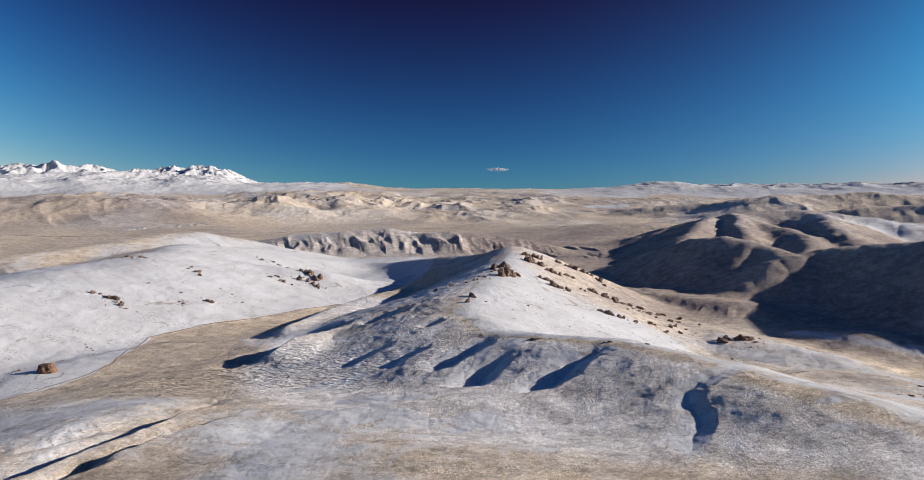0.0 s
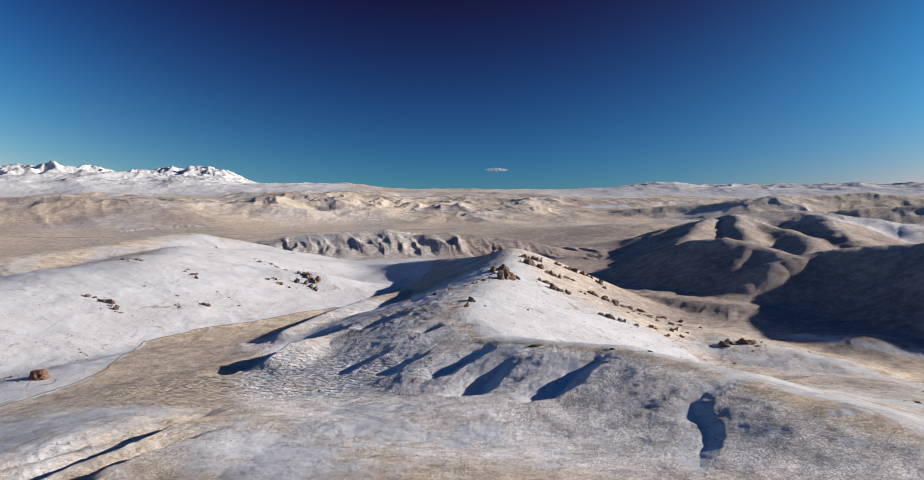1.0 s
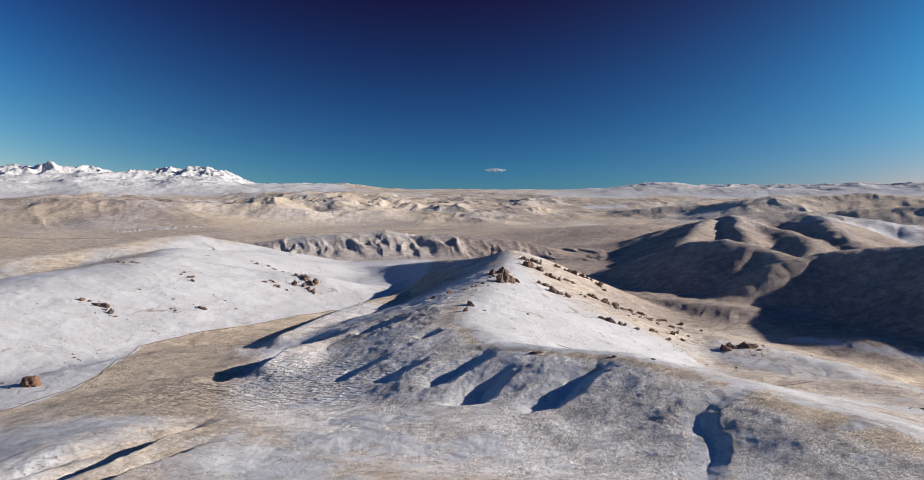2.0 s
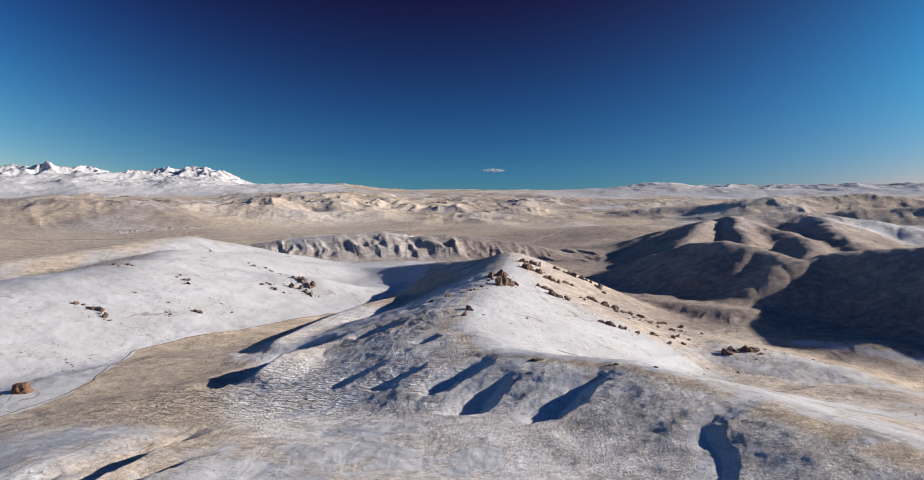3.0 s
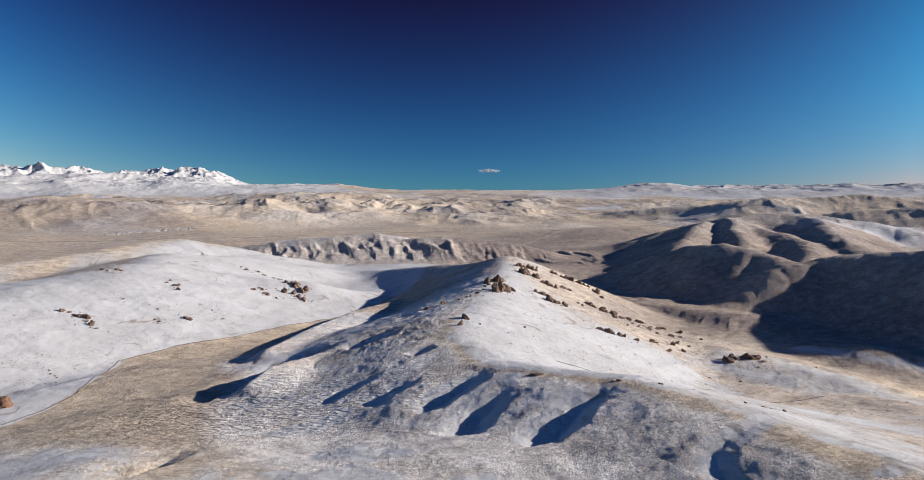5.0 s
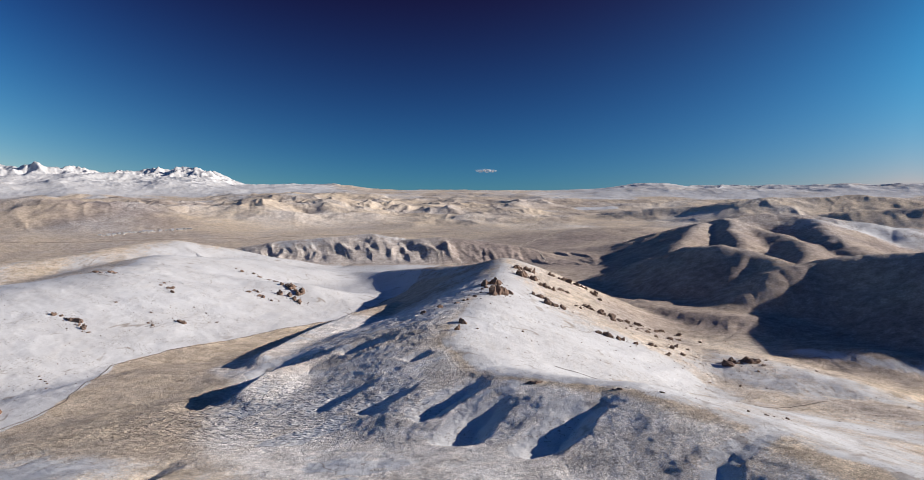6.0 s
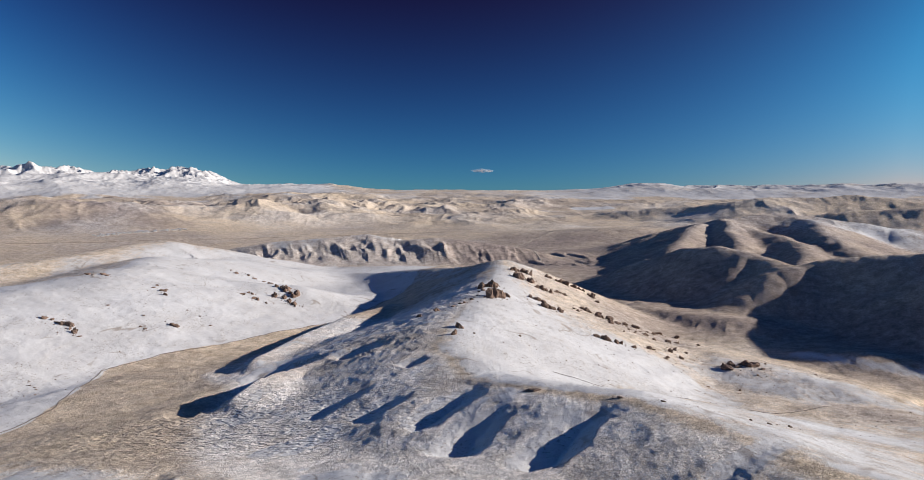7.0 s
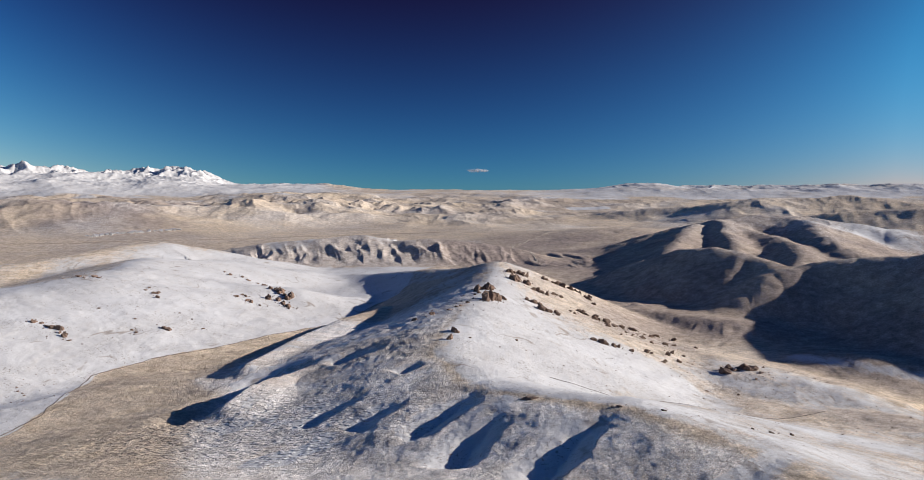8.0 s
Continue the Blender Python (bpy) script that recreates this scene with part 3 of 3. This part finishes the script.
    dark = blend(dark, far, np.clip(0.16 + 0.4 * broad + 0.9 * fractal(x, y, 230, 5, 440, 0.6) + 0.42 * (1 - step(-24, -16, turn)), 0, 1))
    lake = np.exp(-((x - 600) / 95) ** 6 - ((y - 2840) / 60) ** 4)
    beyond = step(3150, 3500, r + 250 * broad)
    white = 0.4 + 0.7 * (1 - step(-14, -7, turn)) + 0.4 * step(6, 12, turn)
    snow = blend(snow, beyond, white + 0.35 * broad)
    drifts = step(1600, 2300, r) * step(12, 20, turn)
    snow = blend(snow, drifts * (1 - beyond), 0.32 + 0.7 * broad)
    snow = blend(snow, step(0.3, 0.7, lake), 1.1)
    stone = beyond * step(1.0, 1.7, steep) * 0.5
    return {"snow": snow, "frost": np.clip(frost, 0, 1), "dark": np.clip(dark, 0, 1), "stone": stone, "ripple": np.clip(ripple, 0, 1)}


def build_ground():
    turns = np.radians(np.concatenate([np.linspace(-180, -38, 60, endpoint=False), np.linspace(-38, 38, 1200, endpoint=False), np.linspace(38, 180, 60, endpoint=False)]))
    radii = np.concatenate([[0.01, 1.0, 3.0, 6.0], np.linspace(10, 80, 28, endpoint=False), np.geomspace(80, 560, 520, endpoint=False), np.geomspace(560, 3600, 330, endpoint=False), np.linspace(3600, 4800, 130, endpoint=False), [4800, 4900]])
    a, r = np.meshgrid(turns, radii)
    x, y = r * np.sin(a), r * np.cos(a)
    z = height(x, y)
    dr = np.gradient(z, radii, axis=0)
    da = np.gradient(z, turns, axis=1) / r
    lean_x, lean_y = dr * np.sin(a) + da * np.cos(a), dr * np.cos(a) - da * np.sin(a)
    n, m = len(turns), len(radii)
    i, j = np.arange(m - 1)[:, None] * n, np.arange(n)[None, :]
    k = (j + 1) % n
    quads = np.stack([i + n + j, i + n + k, i + k, i + j], -1).reshape(-1, 4)
    mesh = bpy.data.meshes.new("ground")
    mesh.vertices.add(n * m)
    mesh.vertices.foreach_set("co", np.stack([x, y, z], -1).astype(np.float32).ravel())
    mesh.loops.add(quads.size)
    mesh.loops.foreach_set("vertex_index", quads.astype(np.int32).ravel())
    mesh.polygons.add(len(quads))
    mesh.polygons.foreach_set("loop_start", np.arange(0, quads.size, 4, dtype=np.int32))
    mesh.update(calc_edges=True)
    mesh.shade_smooth()
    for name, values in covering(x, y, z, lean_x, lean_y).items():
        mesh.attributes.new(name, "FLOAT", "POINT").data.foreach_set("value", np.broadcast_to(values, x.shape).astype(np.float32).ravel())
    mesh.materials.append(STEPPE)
    return tagged(new("ground", mesh), "frosted straw-coloured steppe with thin snow on its slopes", "ground", kind="structure"), (turns, radii, z)


ground, GRID = build_ground()


def level(x, y):
    """The height of the sheet over a point of the plan."""
    turns, radii, z = GRID
    a, r = math.atan2(x, y), math.hypot(x, y)
    j, i = int(np.searchsorted(turns, a)) - 1, int(np.searchsorted(radii, r)) - 1
    u, v = (a - turns[j]) / (turns[j + 1] - turns[j]), (r - radii[i]) / (radii[i + 1] - radii[i])
    return float((z[i, j] * (1 - u) + z[i, j + 1] * u) * (1 - v) + (z[i + 1, j] * (1 - u) + z[i + 1, j + 1] * u) * v)

# ---- rocks ----
def rock_mesh(name, seed, squat, cuts, rough=1.0):
    """An angular block: a ball cut flat on many sides, then roughened."""
    rng = random.Random(seed)
    bm = bmesh.new()
    bmesh.ops.create_icosphere(bm, subdivisions=3, radius=1.0)
    planes = []
    for _ in range(cuts):
        a, t = rng.uniform(0, 2 * math.pi), rng.uniform(-0.35, 0.95)
        s = math.sqrt(1 - t * t)
        planes.append((Vector((s * math.cos(a), s * math.sin(a), t)), rng.uniform(0.45, 0.8)))
    for v in bm.verts:
        for n, d in planes:
            over = v.co.dot(n) - d
            if over > 0:
                v.co -= n * over * 0.92
        p = v.co * 2.3 + Vector((seed * 3.1, 0, 0))
        v.co *= 1 + rough * (0.32 * noise.noise(p) + 0.16 * noise.noise(p * 2.7) + 0.08 * noise.noise(p * 5.3))
        v.co.z *= squat
    mesh = bpy.data.meshes.new(name)
    bm.to_mesh(mesh)
    bm.free()
    return mesh


ROCK_SHAPES = [rock_mesh("rock", k, (0.8, 0.9, 1.0, 0.65, 0.9, 0.55)[k % 6], 9 + k % 5) for k in range(12)]
for shape in ROCK_SHAPES:
    shape.materials.append(ROCK)
BOULDER_SHAPE = rock_mesh("boulder", 71, 0.72, 7, 0.8)
BOULDER_SHAPE.materials.append(RED_ROCK)


def set_rock(x, y, size, high, label, group="", rng=random, shape=None, name="rock", turn=None, wide=1.0):
    ob = new(name, shape or ROCK_SHAPES[rng.randrange(len(ROCK_SHAPES))])
    ob.location = (x, y, level(x, y) + 0.12 * high)
    ob.rotation_euler = (rng.uniform(-0.15, 0.15), rng.uniform(-0.15, 0.15), rng.uniform(0, 6.28) if turn is None else turn)
    ob.scale = (size * wide, size, high)
    return tagged(ob, label, "rock", group)


SMALL = []


def outcrop(line, count, size, high, spread, label, group, seed, small=0):
    """Crags along a line in the plan; small stones are strewn about them."""
    rng = random.Random(seed)
    for k in range(count + 3 * small):
        t = (k + rng.uniform(0.0, 1.0)) / count if k < count else rng.random()
        t = min(t, 0.999) * (len(line) - 1)
        p, q = line[int(t)], line[int(t) + 1]
        f = t - int(t)
        far = spread if k < count else 2.0 * spread + 1.0
        x, y = p[0] + f * (q[0] - p[0]) + rng.gauss(0, far), p[1] + f * (q[1] - p[1]) + rng.gauss(0, far)
        if k < count:
            s = size * rng.uniform(0.5, 1.25)
            set_rock(x, y, s, s * high * rng.uniform(0.7, 1.55), label, group, rng, wide=rng.uniform(0.65, 1.3))
        else:
            SMALL.append((x, y, size * rng.uniform(0.1, 0.32), rng.uniform(0, 6.28)))


CRAGS = "jagged brown crag standing on the snowy ridge"
RIDGE = "crags along the ridge"
HILL_ROCK = "dark rock poking through the snow of a hill"
HILL = "rocks on the white hill"
outcrop([(42, 484), (50, 487), (57, 486)], 10, 2.0, 1.2, 1.0, CRAGS, RIDGE, 1, 6)
outcrop([(19, 407), (28, 411)], 7, 2.3, 1.2, 1.0, CRAGS, RIDGE, 2, 8)
outcrop([(43, 461), (55, 462)], 9, 2.4, 1.2, 1.2, CRAGS, RIDGE, 6, 6)
outcrop([(21, 370), (25, 377), (32, 388)], 10, 2.7, 1.4, 1.2, CRAGS, RIDGE, 4, 8)
outcrop([(47, 406), (55, 404)], 6, 1.8, 1.1, 0.9, CRAGS, RIDGE, 3, 6)
outcrop([(52, 395), (61, 393)], 8, 2.1, 1.2, 1.0, CRAGS, RIDGE, 5, 8)
outcrop([(55, 450), (65, 448)], 7, 2.0, 1.1, 1.0, CRAGS, RIDGE, 19, 6)
outcrop([(69, 462), (77, 460)], 4, 1.7, 1.0, 1.0, CRAGS, RIDGE, 20, 4)
outcrop([(79, 433), (91, 428)], 8, 2.1, 1.2, 1.2, CRAGS, RIDGE, 7, 8)
outcrop([(68, 500), (78, 501), (87, 503), (98, 500), (101, 478)], 14, 2.4, 1.1, 1.4, CRAGS, RIDGE, 8, 10)
outcrop([(71, 348), (76, 347)], 5, 1.9, 1.2, 0.6, CRAGS, RIDGE, 9, 3)
outcrop([(81, 349), (84, 351)], 4, 1.5, 1.2, 0.6, CRAGS, RIDGE, 39, 3)
outcrop([(70, 430), (95, 410), (110, 395)], 9, 1.1, 0.8, 5.0, CRAGS, RIDGE, 35, 14)
outcrop([(10, 400), (16, 385), (14, 370)], 7, 1.2, 0.8, 3.5, CRAGS, RIDGE, 36, 10)
outcrop([(98, 361), (104, 362)], 3, 1.3, 0.7, 0.8, CRAGS, RIDGE, 37, 4)
outcrop([(115, 377), (129, 382)], 5, 1.2, 0.6, 1.2, CRAGS, RIDGE, 38, 6)
outcrop([(90, 345), (110, 360), (125, 372)], 5, 1.8, 0.8, 4.0, CRAGS, RIDGE, 10, 12)
outcrop([(88, 413), (105, 432), (124, 450), (148, 462)], 14, 2.4, 0.7, 3.0, CRAGS, RIDGE, 17, 14)
outcrop([(96, 392), (118, 408), (140, 430)], 8, 1.6, 0.6, 4.0, CRAGS, RIDGE, 18, 10)
outcrop([(-8, 335), (4, 345), (12, 362)], 6, 1.9, 0.8, 3.0, CRAGS, RIDGE, 11, 10)
set_rock(4.1, 288.2, 2.1, 2.5, "single brown rock on the ridge's bare crest", RIDGE, random.Random(3), ROCK_SHAPES[2], turn=0.4)
set_rock(2.3, 278.3, 1.3, 2.2, "pointed dark stone on the ridge's crest", RIDGE, random.Random(4), ROCK_SHAPES[8], turn=1.4)
set_rock(10, 283, 0.7, 0.6, "small dark rock lying beside a crag", RIDGE, random.Random(5))
set_rock(28.9, 296.6, 0.9, 0.7, "small dark rock lying on thin snow", RIDGE, random.Random(6))
set_rock(22.0, 200.8, 1.6, 0.9, "low dark rock at the edge of the rime", RIDGE, random.Random(7), ROCK_SHAPES[3], turn=0.0, wide=1.5)
outcrop([(39, 187), (41, 185)], 2, 0.7, 0.7, 0.4, "low dark rock at the edge of the rime", RIDGE, 12, 2)
outcrop([(48, 182), (75, 190), (95, 205)], 6, 0.6, 0.8, 1.0, "small dark rock lying on thin snow", RIDGE, 13, 10)
outcrop([(134, 348), (151, 353)], 6, 4.2, 0.6, 1.4, "long dark ledge on the snowy slope", RIDGE, 14, 5)
outcrop([(100, 300), (140, 330), (180, 350)], 5, 1.4, 0.5, 6.0, "low dark ledge on the snowy slope", RIDGE, 15, 14)
outcrop([(152, 222), (165, 240), (180, 262)], 4, 1.5, 0.4, 3.0, "low dark ledge on the snowy slope", RIDGE, 16, 6)
# the white hill
outcrop([(-196, 363), (-186, 358), (-170, 348)], 8, 1.9, 0.9, 1.0, HILL_ROCK, HILL, 21, 6)
outcrop([(-146, 386), (-141, 384)], 3, 1.7, 0.7, 0.8, HILL_ROCK, HILL, 22, 3)
outcrop([(-121, 520), (-113, 512), (-104, 503)], 10, 2.8, 1.1, 1.6, HILL_ROCK, HILL, 23, 8)
outcrop([(-104, 487), (-101, 480)], 4, 2.2, 1.1, 0.8, HILL_ROCK, HILL, 24, 4)
outcrop([(-140, 497), (-130, 480), (-118, 468)], 7, 1.7, 0.9, 2.0, HILL_ROCK, HILL, 25, 8)
outcrop([(-181, 450), (-172, 440), (-168, 432)], 6, 1.5, 0.7, 2.0, HILL_ROCK, HILL, 26, 5)
outcrop([(-232, 460), (-220, 452), (-210, 450)], 7, 1.6, 0.6, 2.5, HILL_ROCK, HILL, 27, 8)
outcrop([(-185, 600), (-160, 590), (-140, 575)], 9, 1.9, 0.7, 3.0, HILL_ROCK, HILL, 28, 10)
outcrop([(-157, 375), (-152, 372)], 2, 1.3, 0.6, 0.8, HILL_ROCK, HILL, 29, 3)
outcrop([(-166, 250), (-158, 243), (-152, 236)], 3, 1.2, 0.6, 1.2, HILL_ROCK, HILL, 30, 3)
outcrop([(-165, 290), (-158, 284), (-150, 280)], 5, 0.9, 0.4, 3.0, HILL_ROCK, HILL, 31, 6)
outcrop([(-185, 398), (-165, 392), (-146, 386)], 3, 1.0, 0.4, 1.0, HILL_ROCK, HILL, 32, 8)
outcrop([(-150, 420), (-140, 410), (-128, 398)], 3, 1.0, 0.4, 1.0, HILL_ROCK, HILL, 33, 8)
outcrop([(-118, 500), (-108, 494), (-100, 486)], 6, 2.4, 1.0, 1.4, HILL_ROCK, HILL, 34, 8)
set_rock(-148.6, 242.9, 4.0, 4.0, "large rust-brown boulder lying on the snow", rng=random.Random(8), shape=BOULDER_SHAPE, name="boulder", turn=0.3)


def strew(name, places, mat, label):
    """Small stones joined into one object."""
    rng = random.Random(40)
    verts, faces = [], []
    shape = [(1, 0, 0), (0.3, 0.9, 0.1), (-0.8, 0.6, 0), (-0.9, -0.5, 0.1), (0.2, -1, 0), (0.3, 0.1, 0.9), (-0.4, -0.2, 0.7)]
    sides = [(0, 1, 5), (1, 2, 5), (2, 6, 5), (2, 3, 6), (3, 4, 6), (4, 5, 6), (4, 0, 5)]
    for x, y, s, turn in places:
        z, n = level(x, y) - 0.15 * s, len(verts)
        c, d = s * math.cos(turn), s * math.sin(turn)
        for u, v, w in shape:
            j = rng.uniform(0.75, 1.25)
            verts.append((x + j * (c * u - d * v), y + j * (d * u + c * v), z + s * w * rng.uniform(0.7, 1.2) + (0 if w > 0.3 else -0.1 * s)))
        faces += [tuple(n + i for i in f) for f in sides]
    mesh = bpy.data.meshes.new(name)
    mesh.from_pydata(verts, [], faces)
    mesh.materials.append(mat)
    return tagged(new(name, mesh), label, "stones", kind="stuff")


rng = random.Random(41)
for _ in range(260):
    # loose stones over the sunny flank of the ridge
    x, y = rng.uniform(20, 190), rng.uniform(215, 470)
    SMALL.append((x, y, rng.uniform(0.12, 0.45), rng.uniform(0, 6.28)))
for _ in range(160):
    x, y = rng.uniform(-230, -130), rng.uniform(250, 560)
    SMALL.append((x, y, rng.uniform(0.1, 0.4), rng.uniform(0, 6.28)))
strew("stones", SMALL, ROCK, "loose dark stones scattered over snowy slopes")


# ---- the village on the plain ----
def house_meshes(w, d, h, roof_h):
    bm = bmesh.new()
    bmesh.ops.create_cube(bm, size=1.0, matrix=Matrix.Translation((0, 0, h / 2)) @ Matrix.Diagonal((w, d, h, 1)))
    wall = bpy.data.meshes.new("wall")
    bm.to_mesh(wall)
    bm.free()
    e = 0.25
    corners = [(-w / 2 - e, -d / 2 - e, h), (w / 2 + e, -d / 2 - e, h), (w / 2 + e, d / 2 + e, h), (-w / 2 - e, d / 2 + e, h), (-w / 2 - e, 0, h + roof_h), (w / 2 + e, 0, h + roof_h)]
    roof = bpy.data.meshes.new("roof")
    roof.from_pydata(corners, [], [(3, 2, 1, 0), (0, 1, 5, 4), (2, 3, 4, 5), (1, 2, 5), (3, 0, 4)])
    return wall, roof


WHITEWASH, TIN = painted("whitewash", (0.6, 0.58, 0.55)), painted("tin_roof", (0.42, 0.40, 0.42), 0.6)
HOUSES = []
for k, (w, d, h) in enumerate(((3.4, 2.6, 1.8), (4.2, 3.0, 2.0), (2.6, 2.4, 1.7))):
    wall, roof = house_meshes(w, d, h, 0.9)
    wall.materials.append(WHITEWASH)
    roof.materials.append(TIN)
    HOUSES.append((wall, roof))


def house(x, y, turn, k):
    base = new("house")
    base.location, base.rotation_euler = (x, y, level(x, y) - 0.3), (0, 0, turn)
    for name, mesh in zip(("wall", "roof"), HOUSES[k]):
        new(name, mesh).parent = base
    return tagged(base, "small whitewashed village house with a grey roof", "house", "village on the plain")


rng = random.Random(5)
for k in range(90):
    t = rng.random()
    x, y = -632 + 100 * t + rng.gauss(0, 5), 1270 + 155 * t + rng.gauss(0, 9)
    house(x, y, 0.4 + rng.choice((0, 1.57)) + rng.uniform(-0.1, 0.1), rng.randrange(3))


# ---- brook along the foot of the white hill ----
def ribbon(name, line, width, rise, mat, seed, wobble=1.5):
    """A narrow band with a raised middle that follows the ground along a line in the plan."""
    points = []
    for p, q in zip(line[:-1], line[1:]):
        n = max(2, int(math.dist(p, q) / 2.0))
        points += [(p[0] + (q[0] - p[0]) * k / n, p[1] + (q[1] - p[1]) * k / n) for k in range(n)]
    xy = np.array(points)
    xy = xy + wobble * np.stack([fractal(xy[:, 0], xy[:, 1], 14, 3, seed), fractal(xy[:, 0], xy[:, 1], 14, 3, seed + 9)], 1)
    d = np.gradient(xy, axis=0)
    d = np.stack([-d[:, 1], d[:, 0]], 1) / np.linalg.norm(d, axis=1)[:, None]
    rows = []
    for off, up in ((-0.5, -0.3), (-0.25, rise), (0.25, rise), (0.5, -0.3)):
        w = width * (1 + 0.5 * fractal(xy[:, 0], xy[:, 1], 9, 2, seed + 20))
        e = xy + d * (off * w)[:, None]
        rows.append(np.column_stack([e, np.array([level(u, v) for u, v in e]) + up]))
    n = len(xy)
    mesh = bpy.data.meshes.new(name)
    mesh.from_pydata(np.concatenate(rows).tolist(), [], [(a * n + k, a * n + k + 1, (a + 1) * n + k + 1, (a + 1) * n + k) for a in range(3) for k in range(n - 1)])
    mesh.materials.append(mat)
    return new(name, mesh)


MUD = painted("dark_mud", (0.12, 0.09, 0.07), 0.9)
tagged(ribbon("brook", SNOW_EDGE[1:12], 0.5, 0.12, MUD, 60), "narrow dark brook along the edge of the snow", "brook", kind="structure")
tagged(ribbon("trail", [(36, 262), (60, 258), (90, 262), (120, 270), (150, 285)], 0.35, 0.1, MUD, 70), "thin dark trail across the snowy slope", "trail", kind="structure")

DUST = painted("pale_dust", (0.50, 0.42, 0.33), 0.95)
EARTH = painted("track_earth", (0.26, 0.20, 0.15), 0.95)
tagged(ribbon("dirt_road", [(132, 900), (118, 1000), (106, 1120), (154, 1232), (205, 1330), (190, 1500)], 3.0, 0.25, DUST, 80, 6.0), "pale winding dirt road across the dry plain", "road", kind="structure")
tagged(ribbon("dirt_track", [(-640, 780), (-545, 812), (-454, 905), (-393, 1190), (-330, 1400)], 2.2, 0.3, EARTH, 90, 4.0), "brown wheel track across the dry plain", "road", kind="structure")
tagged(ribbon("dirt_track", [(-900, 1120), (-700, 1150), (-480, 1240), (-250, 1400), (0, 1500)], 2.6, 0.3, EARTH, 95, 4.0), "brown wheel track across the dry plain", "road", kind="structure")


# ---- cloud ----
def build_cloud():
    m, tree, shader = material("cloud")
    g = Graph(tree)
    shader.inputs["Base Color"].default_value = (0.9, 0.9, 0.92, 1)
    shader.inputs["Roughness"].default_value = 1.0
    g.plug(g.spread(g.noise(0.05, 4, 0.6), 0.3, 0.65, 0.0, 0.3), shader.inputs["Alpha"])
    bm = bmesh.new()
    rng = random.Random(9)
    for k in range(14):
        t = k / 13 * 2 - 1
        m4 = Matrix.Translation((58 * t, rng.uniform(-5, 5), -3 * (1 - abs(t)) + rng.uniform(-3, 3))) @ Matrix.Diagonal((14, 10, (9 + 6 * rng.random()) * (1 - 0.4 * abs(t)), 1))
        bmesh.ops.create_icosphere(bm, subdivisions=3, radius=1.0, matrix=m4)
    for v in bm.verts:
        v.co += Vector((0, 0, 3.0)) * noise.noise(v.co * 0.12) + Vector((4.0, 0, 0)) * noise.noise(v.co * 0.09 + Vector((9, 0, 0)))
    mesh = bpy.data.meshes.new("cloud")
    bm.to_mesh(mesh)
    bm.free()
    mesh.shade_smooth()
    mesh.materials.append(m)
    ob = new("cloud", mesh)
    ob.location = (232, 4480, 226)
    return tagged(ob, "small thin white cloud above the horizon", "cloud")


build_cloud()
